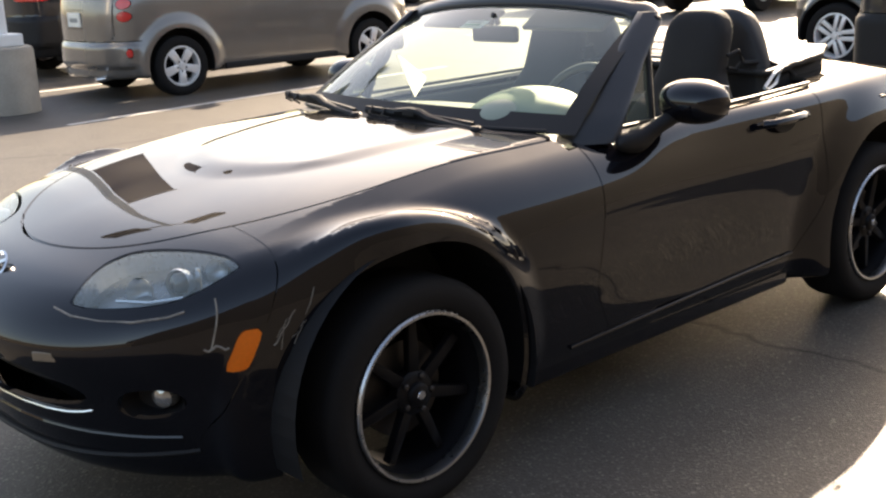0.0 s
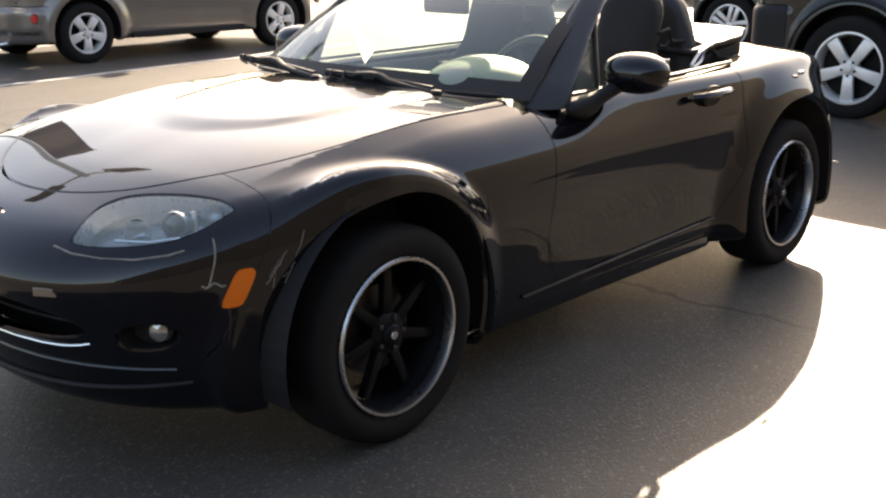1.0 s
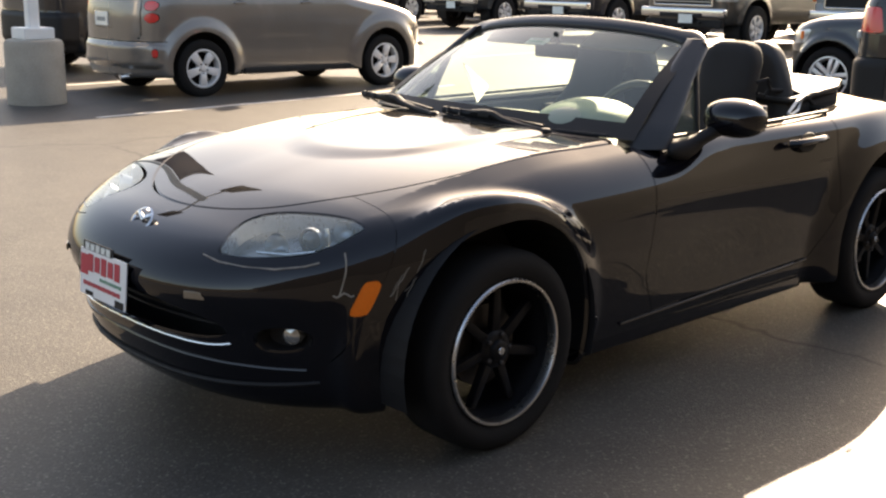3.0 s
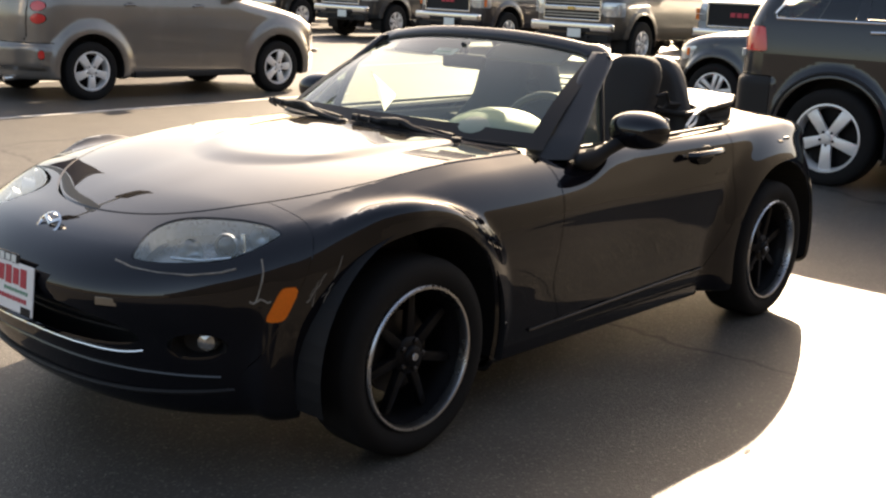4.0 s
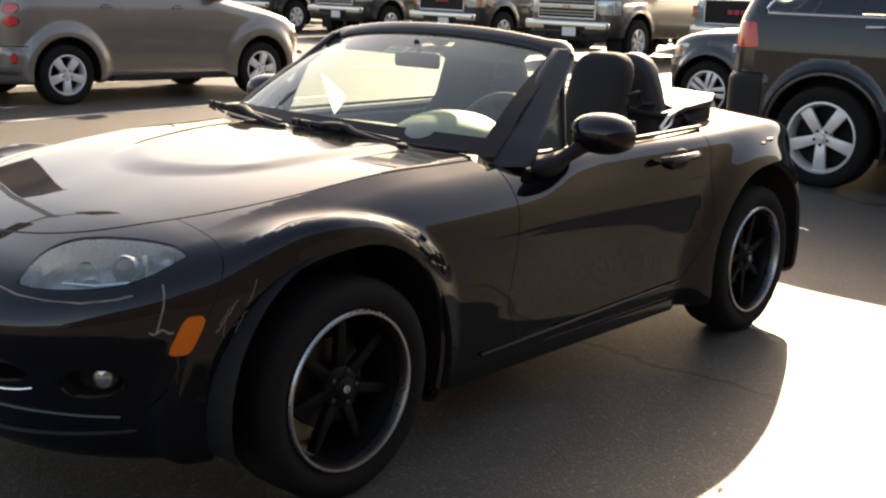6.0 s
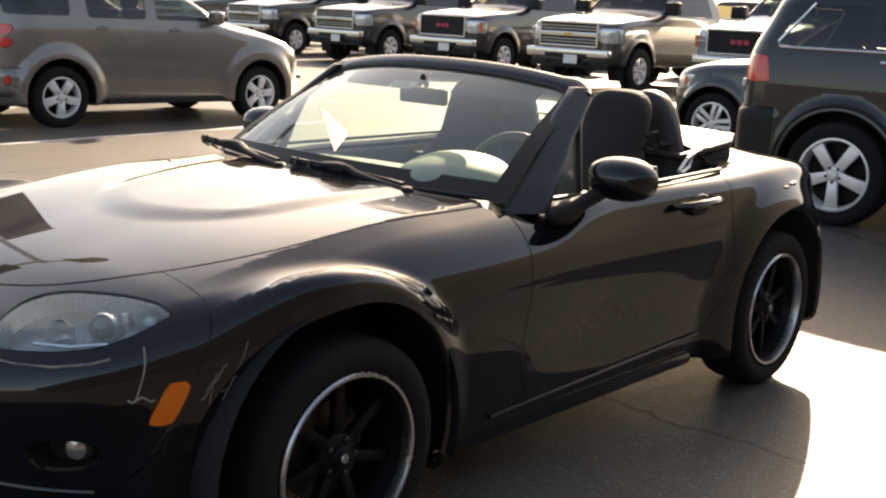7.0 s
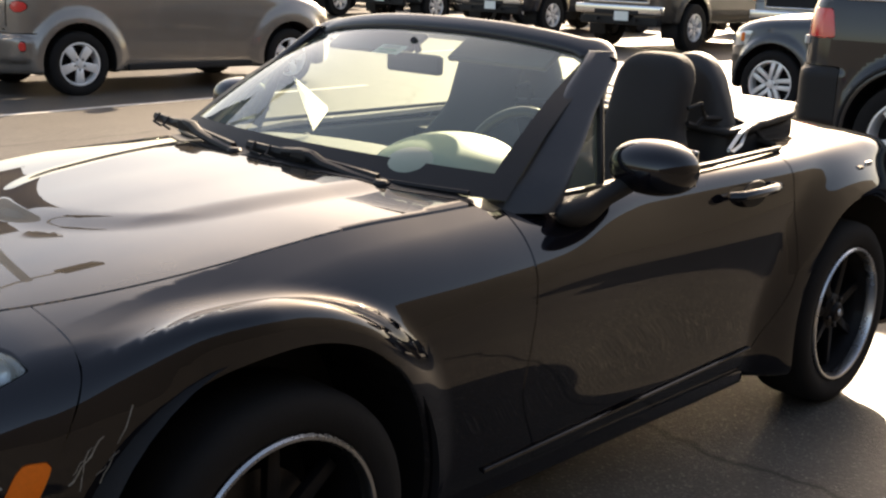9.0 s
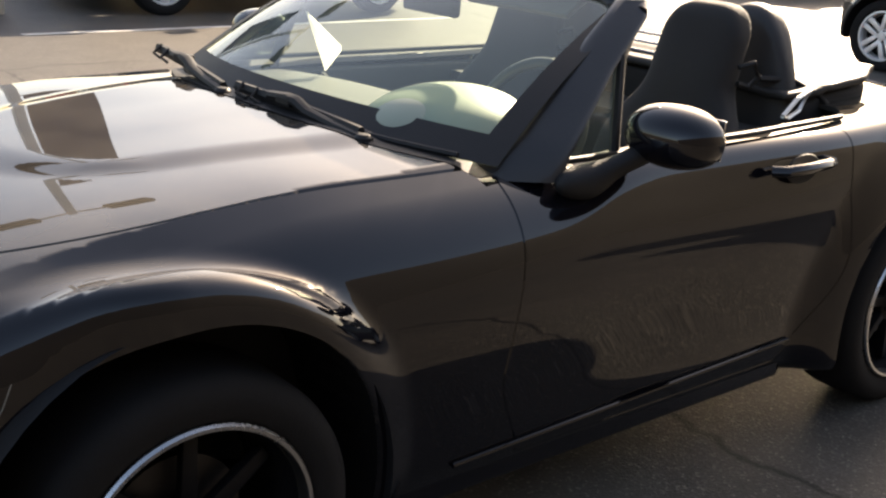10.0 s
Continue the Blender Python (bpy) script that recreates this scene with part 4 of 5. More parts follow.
# chrome chip paints the bright glint on the rear haunch edge
part("haunch_glint", box((0.040, 0.010, 0.016), (2.375, -0.822, 0.808), 0.003, (0, 0, 0)), CHROME, roadster, "small chrome chip for a glint on the haunch")


# ---- the other vehicles ----
def alloy(R, r, width, mat, spokes=5, twin=False, label="silver five-spoke alloy wheel"):
    """A wheel about the y axis, its face towards -y."""
    w = holder("wheel", label, "")
    h = width / 2
    part("tyre", lathe([(r - 0.004, -h * 0.82), (r + 0.012, -h * 0.97), (r + (R - r) * 0.45, -h * 1.02), (R - 0.025, -h * 0.97), (R - 0.006, -h * 0.83), (R, -h * 0.6),
                        (R, h * 0.6), (R - 0.006, h * 0.83), (R - 0.025, h * 0.97), (r, h * 0.85)], n=56), RUBBER, w, "black tyre", True)
    part("rim", lathe([(r - 0.004, -h * 0.80), (r + 0.003, -h * 0.95), (r - 0.012, -h * 0.97), (r - 0.022, -h * 0.80), (r - 0.03, -h * 0.3), (r - 0.03, h * 0.8)], n=56), mat, w, "", True)
    part("rim_back", lathe([(r - 0.03, -h * 0.05), (0.0005, -h * 0.05)], n=32), RIMBLACK, w)
    for i in range(spokes):
        t = 2 * math.pi * i / spokes + 0.3
        for o in ((-0.030, 0.030) if twin else (0.0,)):
            L = r - 0.055
            bm = box((L, 0.035, 0.040 if twin else 0.098), (0.045 + L / 2, 0, o), 0.008)
            for v in bm.verts:
                k = (v.co.x - 0.045) / L
                v.co.z = o + (v.co.z - o) * ((1.0 if twin else 0.72) + 0.30 * k) + o * 0.4 * k
                v.co.y += -h * 0.66 - 0.02 * math.sin(math.pi * max(0, min(1, k)))
            part("spoke", moved(bm, Matrix.Rotation(t, 4, "Y")), mat, w, "", True)
    part("hub", lathe([(0.075, -h * 0.4), (0.072, -h * 0.72), (0.060, -h * 0.80), (0.035, -h * 0.82), (0.030, -h * 0.92), (0.0005, -h * 0.94)], n=28), mat, w, "", True)
    for i in range(5):
        t = 2 * math.pi * i / 5 + 0.9
        part("lug_nut", lathe([(0.010, -h * 0.78), (0.010, -h * 0.90), (0.0005, -h * 0.92)], n=6, at=(0.055 * math.cos(t), 0, 0.055 * math.sin(t))), RIMBLACK, w)
    return w


def vehicle(name, label, category, F, lo, hi, h, paint, regions, axles, side, wheel_z, arch_r, make_wheel, place, shell="", group=""):
    """A body from its shape F in its own frame (forward +x), with regions cut out as parts."""
    root = holder(name, label, category, None, group)
    mesh = skin(F, lo, hi, h)
    for xc in axles:
        mesh = clip(mesh, lambda x, y, z, xc=xc: np.where(np.abs(y) < side * 0.62, 1.0, np.hypot(x - xc, z - wheel_z) - arch_r))
    for pname, g, mat, plabel, rim in regions:
        mesh, piece = split(mesh, g, 0.003)
        if mat is not None:
            ob = panel(pname, piece, F, mat, root, plabel, rim)
            if mat in (TINTED, CLEARSIDE):
                ob.visible_shadow = False
    panel("body_shell", mesh, F, paint, root, shell, 0.02)
    w = make_wheel()
    w.parent = root
    w.matrix_basis = pose(axles[0], -side + 0.115, wheel_z - 0.012)
    for xc, s in [(axles[0], 1)] + [(xc, s) for xc in axles[1:] for s in (-1, 1)]:
        copy_thing(w, pose(xc, s * (side - 0.115), wheel_z - 0.012, 0, 20 * xc, 0 if s < 0 else 180))
    for xc in axles:
        for s in (-1, 1):
            bm = lathe([(arch_r + 0.012, s * (side - 0.03)), (arch_r + 0.012, s * side * 0.62), (0.05, s * side * 0.62)], n=32, at=(xc, 0, wheel_z))
            bmesh.ops.delete(bm, geom=[v for v in bm.verts if v.co.z < 0.2], context="VERTS")
            part("wheel_liner", bm, TRIM, root)
    root.matrix_basis = place
    return root


def window(x0, x1, z0, z1, s, slant0=0.0, slant1=0.0, rnd=0.05):
    """A side window's outline: where it is below nought."""
    def g(x, y, z):
        a = smax(x0 + slant0 * (z - z0) - x, x - x1 - slant1 * (z - z0), rnd)
        r = smax(a, smax(z0 - z, z - z1, rnd), rnd)
        return np.where(y * s < 0.3, 1.0, r)
    return g


def seam(f, y_min=0.3, s=0):
    """A thin joint where f is nought."""
    return lambda x, y, z: np.where((np.abs(y) < y_min) | ((y * s < 0) if s else False), 1.0, np.abs(f(x, y, z)) - 0.0055)


def front_glass(lo_x, hi_x, z0, half):
    return lambda x, y, z: np.where(z < z0, 1.0, smax(smax(lo_x - x, x - hi_x, 0.03), np.abs(y) - half + 0.25 * (z - z0), 0.05))


def handles(root, places, side, mat):
    for x, z in places:
        for s in (-1, 1):
            part("door_handle", tube([(x - 0.08, s * (side - 0.012), z), (x - 0.06, s * (side + 0.02), z), (x + 0.06, s * (side + 0.02), z + 0.004), (x + 0.08, s * (side - 0.012), z + 0.004)], 0.014, 8), mat, root)
            cup = moved(lathe([(0.050, 0.0), (0.047, -0.004), (0.0005, -0.005)], "y", 20), Matrix.Translation((x, s * (side + 0.001), z - 0.006)) @ Matrix.Diagonal((1.5, 1, 0.7, 1)) @ Matrix.Rotation(0 if s < 0 else math.pi, 4, "Z"))
            part("handle_recess", cup, TRIM, root)


def cabin_seats(root, places, mat):
    for x, y, z in places:
        part("seat", join(box((0.14, 0.46, 0.62), (x, y, z), 0.05, (0, 12, 0)), box((0.09, 0.26, 0.16), (x + -0.08, y, z + 0.40), 0.035, (0, 12, 0))), mat, root, "", True)


def side_mirrors(root, x, y, z, mat, size=1.0):
    for s in (-1, 1):
        part("door_mirror", moved(box((0.12 * size, 0.20 * size, 0.15 * size), (x, s * (y + 0.12), z), 0.04, None, 3), Matrix.Identity(4)), mat, root, "", True)
        part("mirror_arm", tube([(x, s * (y - 0.03), z - 0.06), (x, s * (y + 0.08), z - 0.03)], 0.022, 8), TRIM, root)


# the retro grey-brown wagon
wag_half = curve((0.18, 0.78), (0.30, 0.845), (0.50, 0.868), (0.75, 0.870), (0.98, 0.858), (1.14, 0.832), (1.34, 0.775), (1.52, 0.700), (1.66, 0.62))
wag_top = curve((-1.0, 1.48), (-0.6, 1.585), (0.2, 1.62), (1.0, 1.61), (1.45, 1.56), (1.80, 1.41), (2.10, 1.235), (2.40, 1.160), (2.80, 1.085), (3.10, 1.00), (3.35, 0.85), (3.6, 0.6))


def wagon_body(x, y, z):
    y = np.abs(y)
    half = wag_half(z)
    run = np.where(x > 1.3, np.maximum(x - 2.75, 0) / 0.80, np.maximum(-0.15 - x, 0) / (0.63 - 0.10 * step(0.85, 1.5, z)))
    n = np.where(x > 1.3, 2.6, 2.7)
    side = ((np.abs(y / half) ** n + run ** n) ** (1 / n) - 1) * half
    top = z - (wag_top(x) - 0.06 * (y / 0.7) ** 2.5)
    f = smax(side, top * 0.85, 0.12)
    for xc in (0.0, 2.63):
        r = np.hypot(x - xc, z - 0.33)
        f = smin(f, smax(r - (0.49 if xc < 1 else 0.53), y - 0.892, 0.10), 0.09)
    rear_bumper = smax(smax(y - 0.84, np.abs(z - 0.47) - 0.13, 0.08), np.abs(x + 0.72 - 0.22 * (y / 0.8) ** 3) - 0.09, 0.06)
    f = smin(f, rear_bumper, 0.03)
    return smax(f, 0.22 - z, 0.05)


WAGON = material("grey_brown_metallic_paint", (0.185, 0.166, 0.148), 0.26, metal=0.45, coat=0.9, vary=0.08, scale=2, fine=700)
CLEARSIDE = clear("side_glass", (0.55, 0.60, 0.56), 0.0, 1.5)
wag_regions = []
for s in (-1, 1):
    wag_regions += [("quarter_glass", window(-0.55, 0.14, 1.17, 1.47, s, 0.10, 0.0), TINTED, "dark tinted rear quarter window", 0.012),
                    ("rear_door_glass", window(0.34, 1.06, 1.16, 1.48, s), TINTED, "dark tinted rear door window", 0.012),
                    ("front_door_glass", window(1.19, 1.98, 1.16, 1.47, s, 0.0, -0.95), CLEARSIDE, "clear front door window", 0.012),
                    ("rear_door_seam", seam(lambda x, y, z: x - 0.245 - 0.30 * step(0.62, 0.3, z), 0.3, s), None, "", 0),
                    ("front_door_seam", seam(lambda x, y, z: x - 1.125, 0.3, s), None, "", 0),
                    ("wing_seam", seam(lambda x, y, z: np.where(z > 1.14, 1.0, x - 2.06), 0.3, s), None, "", 0),
                    ("tail_lamp", lambda x, y, z, s=s: np.where((x > -0.3) | (y * s < 0.3), 1.0, np.hypot(y - s * 0.735, z - 1.012) - 0.056), RED, "round red tail lamp", 0.02),
                    ("tail_lamp", lambda x, y, z, s=s: np.where((x > -0.3) | (y * s < 0.3), 1.0, np.hypot(y - s * 0.745, z - 0.880) - 0.056), RED, "round red tail lamp", 0.02),
                    ("bumper_reflector", lambda x, y, z, s=s: np.where((x > -0.3) | (y * s < 0.5), 1.0, super_ring((x + 0.57) / 0.03, (z - 0.50) / 0.05, 4) * 0.03), RED, "red bumper reflector", 0.01)]
wag_regions += [("windscreen", front_glass(1.52, 2.14, 1.20, 0.70), CLEARSIDE, "windscreen", 0.012),
                ("rear_glass", lambda x, y, z: np.where(x > -0.4, 1.0, smax(np.abs(y) - 0.58, np.abs(z - 1.34) - 0.15, 0.08)), TINTED, "dark rear window", 0.012),
                ("hatch_seam", lambda x, y, z: np.where((x > -0.5) | (z < 0.6), 1.0, np.abs(smax(np.abs(y) - 0.655, 0.64 - z, 0.08)) - 0.006), None, "", 0),
                ("bumper_seam", lambda x, y, z: np.where(x > -0.42, 1.0, np.abs(z - 0.625) - 0.005), None, "", 0),
                ("plate_recess", lambda x, y, z: np.where(x > -0.4, 1.0, smax(np.abs(y) - 0.25, np.abs(z - 0.86) - 0.10, 0.04)), WAGON, "recess for the plate", 0.02)]
wagon = vehicle("wagon", "grey-brown retro-styled wagon parked across the lot", "car", wagon_body, (-1.02, -0.95, 0.15), (3.66, 0.95, 1.66), 0.035, WAGON, wag_regions,
                (0.0, 2.63), 0.885, 0.33, 0.40, lambda: alloy(0.325, 0.215, 0.21, SILVER), pose(4.52, 9.13, 0, 0, 0, -1.1), "grey-brown body with rounded wings")
handles(wagon, ((0.50, 1.045), (1.42, 1.045)), 0.842, WAGON)
side_mirrors(wagon, 1.93, 0.80, 1.20, WAGON)
cabin_seats(wagon, [(x, y, 0.95) for x in (0.30, 1.20) for y in (-0.38, 0.38)], CLOTH)
part("number_plate", box((0.012, 0.305, 0.152), (-0.785, 0, 0.855), 0.002), PALE, wagon, "white plate with a dark bar")
part("plate_bar", box((0.004, 0.20, 0.045), (-0.793, 0, 0.85)), GREYINK, wagon)
for s in (-1, 1):
    part("running_board", box((1.55, 0.04, 0.07), (1.32, s * 0.845, 0.265), 0.015), TRIM, wagon, "black lower sill")
    part("front_bumper_trim", box((0.06, 0.30, 0.05), (3.40, s * 0.52, 0.50), 0.015, (0, 0, -s * 28)), CHROME, wagon)
    part("headlamp", moved(lathe([(0.11, -0.04), (0.10, 0.03), (0.05, 0.06), (0.0005, 0.065)], "x", 24), pose(3.28, s * 0.60, 0.76)), LAMPBOWL, wagon, "round headlamp", True)
part("exhaust_tip", tube([(-0.62, -0.45, 0.24), (-0.82, -0.45, 0.23)], 0.03, 14), CHROME, wagon)


# the dark off-roader, tail towards the wagon
jeep_half = curve((0.25, 0.86), (0.45, 0.915), (0.75, 0.930), (1.0, 0.920), (1.20, 0.895), (1.50, 0.80), (1.75, 0.69))
jeep_top = curve((-1.0, 1.60), (-0.7, 1.70), (0.0, 1.77), (1.2, 1.77), (1.7, 1.66), (2.25, 1.32), (2.5, 1.22), (3.3, 1.14), (3.7, 1.04), (3.95, 0.85))


def suv_shape(half_f, top_f, wheels, wz, nose, tail, arch_out, reach, rake):
    def F(x, y, z):
        y = np.abs(y)
        half = half_f(z)
        run = np.where(x > wheels[1] / 2, np.maximum(x - (nose - 0.9), 0) / 0.9, np.maximum(tail + 0.55 - x, 0) / (0.55 - rake * step(1.1, 1.7, z)))
        n = np.where(x > wheels[1] / 2, 3.0, 4.0)
        side = ((np.abs(y / half) ** n + run ** n) ** (1 / n) - 1) * half
        f = smax(side, (z - (top_f(x) - 0.06 * (y / 0.8) ** 2.5)) * 0.85, 0.10)
        for xc in wheels:
            f = smin(f, smax(np.hypot(x - xc, z - wz) - arch_out, y - reach, 0.06), 0.07)
        bumper = smax(smax(y - half_f(0.7) - 0.01, np.abs(z - 0.60) - 0.20, 0.06), np.abs(x - tail - 0.12 - 0.16 * (y / 0.9) ** 4) - 0.16, 0.06)
        return smax(smin(f, bumper, 0.02), 0.27 - z, 0.05)
    return F


JEEP = material("dark_blue_grey_paint", (0.012, 0.013, 0.016), 0.4, coat=1.0, spec=0.1, vary=0.15, scale=2, fine=500)
jeep_body = suv_shape(jeep_half, jeep_top, (0.0, 2.915), 0.385, 3.85, -0.93, 0.50, 0.955, 0.20)
jeep_regions = []
for s in (-1, 1):
    jeep_regions += [("quarter_glass", window(-0.62, 0.10, 1.285, 1.60, s, 0.75, 0.0, 0.04), TINTED, "dark tinted quarter window", 0.012),
                     ("rear_door_glass", window(0.18, 0.98, 1.275, 1.61, s, 0, 0, 0.04), TINTED, "dark tinted rear door window", 0.012),
                     ("front_door_glass", window(1.08, 2.05, 1.265, 1.60, s, 0, -1.1, 0.04), TINTED, "tinted front door window", 0.012),
                     ("rear_door_seam", seam(lambda x, y, z: x - 0.40 + 0.25 * step(1.2, 1.0, z) - 0.30 * step(0.9, 0.6, z), 0.3, s), None, "", 0),
                     ("front_door_seam", seam(lambda x, y, z: x - 1.03, 0.3, s), None, "", 0),
                     ("tail_lamp", lambda x, y, z, s=s: np.where((x > -0.40) | (y * s < 0.35), 1.0, smax(smax(x + 0.60 + 0.25 * (z - 1.08), np.abs(z - 1.105) - 0.100, 0.03), 0.55 - y * s, 0.03)), RED, "red wraparound tail lamp", 0.02)]
jeep_regions += [("rear_bumper", lambda x, y, z: np.where((x > -0.45), 1.0, smax(x + 0.52, z - 0.815, 0.02)), TRIM, "black plastic rear bumper", 0.02),
                 ("rear_glass", lambda x, y, z: np.where(x > -0.3, 1.0, smax(np.abs(y) - 0.62, np.abs(z - 1.42) - 0.17, 0.08)), TINTED, "dark rear window", 0.012),
                 ("windscreen", front_glass(1.72, 2.28, 1.30, 0.74), TINTED, "windscreen", 0.012)]
jeep = vehicle("off_road_car", "dark blue-grey off-road estate parked crosswise", "car", jeep_body, (-1.06, -1.02, 0.22), (4.0, 1.02, 1.82), 0.029, JEEP, jeep_regions,
               (0.0, 2.915), 0.945, 0.385, 0.455, lambda: alloy(0.385, 0.268, 0.25, SILVER), pose(7.185, 0.600, 0, 0, 0, -90), "dark blue-grey body")
handles(jeep, ((0.30, 1.20), (1.20, 1.19)), 0.885, CHROME)
side_mirrors(jeep, 2.0, 0.88, 1.25, JEEP)
cabin_seats(jeep, [(x, y, 1.05) for x in (0.35, 1.30) for y in (-0.40, 0.40)], CLOTH)
for s in (-1, 1):
    zl = lambda x: (x, s * (float(jeep_half(1.27)) + 0.004), 1.272)
    part("window_chrome", tube([(-0.34, s * (float(jeep_half(1.60)) + 0.012), 1.60), (-0.56, s * (float(jeep_half(1.34)) + 0.012), 1.31), zl(-0.54), zl(0.2), zl(1.0), zl(2.05)], 0.011, 8), CHROME, jeep, "chrome strip round the windows")
    part("sill_board", box((1.9, 0.06, 0.10), (1.45, s * 0.90, 0.33), 0.02), TRIM, jeep, "black lower sill")
    part("wheel_arch_trim", tube([(0.49 * math.cos(t), s * 0.950, 0.385 + 0.49 * math.sin(t)) for t in np.linspace(-0.25, math.pi + 0.25, 24)], 0.016, 8), TRIM, jeep)
    part("reverse_lamp", box((0.02, 0.16, 0.06), (-0.80, s * 0.76, 0.985), 0.01, (0, 0, s * 30)), PALE, jeep, "clear reversing lamp")

# a second dark off-roader beyond the wagon
twin = vehicle("estate_car", "dark estate car beyond the wagon, tail lamps showing", "car", jeep_body, (-1.06, -1.02, 0.22), (4.0, 1.02, 1.82), 0.06, JEEP, jeep_regions[-4:] + jeep_regions[:4] + [jeep_regions[5]],
               (0.0, 2.915), 0.945, 0.385, 0.455, lambda: alloy(0.385, 0.268, 0.25, SILVER), pose(5.2, 12.65, 0), "dark body")

# the small dark crossover, nose towards the wagon
cross_half = curve((0.22, 0.78), (0.42, 0.845), (0.70, 0.865), (0.92, 0.845), (1.05, 0.815), (1.40, 0.70), (1.66, 0.60))
cross_top = curve((-1.0, 1.42), (-0.6, 1.60), (0.1, 1.64), (1.0, 1.64), (1.4, 1.56), (1.95, 1.18), (2.2, 1.085), (2.8, 1.03), (3.15, 0.93), (3.4, 0.75))
CROSS = material("dark_slate_paint", (0.030, 0.034, 0.038), 0.4, coat=1.0, spec=0.3, vary=0.15, scale=2, fine=500)
cross_body = suv_shape(cross_half, cross_top, (0.0, 2.62), 0.345, 3.35, -0.85, 0.46, 0.885, 0.15)
cross_regions = []
for s in (-1, 1):
    cross_regions += [("rear_door_glass", window(0.05, 0.85, 1.10, 1.42, s), TINTED, "", 0.012), ("front_door_glass", window(0.95, 1.85, 1.09, 1.42, s, 0, -1.1), TINTED, "", 0.012),
                      ("front_door_seam", seam(lambda x, y, z: x - 1.95, 0.3, s), None, "", 0),
                      ("headlamp", lambda x, y, z, s=s: np.where((x < 2.6) | (y * s < 0.3), 1.0, smax(smax(2.93 - x - 0.5 * (z - 0.78), np.abs(z - 0.78 - 0.12 * (3.0 - x)) - 0.075, 0.03), 0.42 - y * s, 0.03)), HEADGLASS, "clear headlamp with an amber corner", 0.02)]
cross_regions += [("windscreen", front_glass(1.42, 2.05, 1.13, 0.70), TINTED, "windscreen", 0.012),
                  ("bonnet_seam", lambda x, y, z: np.where((x < 2.1) | (z < 0.8), 1.0, np.abs(np.abs(y) - 0.66) - 0.006), None, "", 0),
                  ("front_bumper", lambda x, y, z: np.where(x < 2.85, 1.0, z - 0.60), TRIM, "dark front bumper", 0.02)]
crossover = vehicle("crossover", "dark slate crossover parked facing the wagon row", "car", cross_body, (-1.0, -0.95, 0.2), (3.5, 0.95, 1.72), 0.04, CROSS, cross_regions,
                    (0.0, 2.62), 0.875, 0.345, 0.405, lambda: alloy(0.345, 0.238, 0.22, SILVER, 5, True, "silver twin-spoke alloy wheel"), pose(10.43, 0.775, 0, 0, 0, 90), "dark slate body")
for s in (-1, 1):
    part("indicator", box((0.05, 0.03, 0.09), (3.02, s * 0.775, 0.79), 0.012, (0, 0, -s * 25)), ORANGE, crossover, "amber corner of the headlamp")
side_mirrors(crossover, 1.8, 0.80, 1.14, CROSS)


# pickup trucks nose-on at the far side
truck_half = curve((0.45, 0.90), (0.60, 0.965), (0.90, 0.985), (1.15, 0.965), (1.35, 0.93), (1.70, 0.80), (1.95, 0.70))
truck_top = curve((-4.9, 1.36), (-3.12, 1.36), (-3.04, 1.80), (-2.6, 1.92), (-1.7, 1.93), (-1.35, 1.86), (-0.80, 1.43), (-0.55, 1.385), (0.2, 1.33), (0.70, 1.25), (0.92, 1.16), (1.0, 1.0))


def truck_body(x, y, z):
    y = np.abs(y)
    half = truck_half(z)
    run = np.where(x > -1.5, np.maximum(x - 0.35, 0) / 0.60, np.maximum(-4.3 - x, 0) / 0.45)
    side = ((np.abs(y / half) ** 5 + run ** 5) ** 0.2 - 1) * half
    f = smax(side, (z - (truck_top(x) - 0.05 * (y / 0.9) ** 2.5)) * 0.8, 0.09)
    for xc in (0.0, -3.35):
        f = smin(f, smax(np.hypot(x - xc, z - 0.41) - 0.58, y - 1.005, 0.06), 0.05)
    return smax(f, 0.46 - z, 0.05)


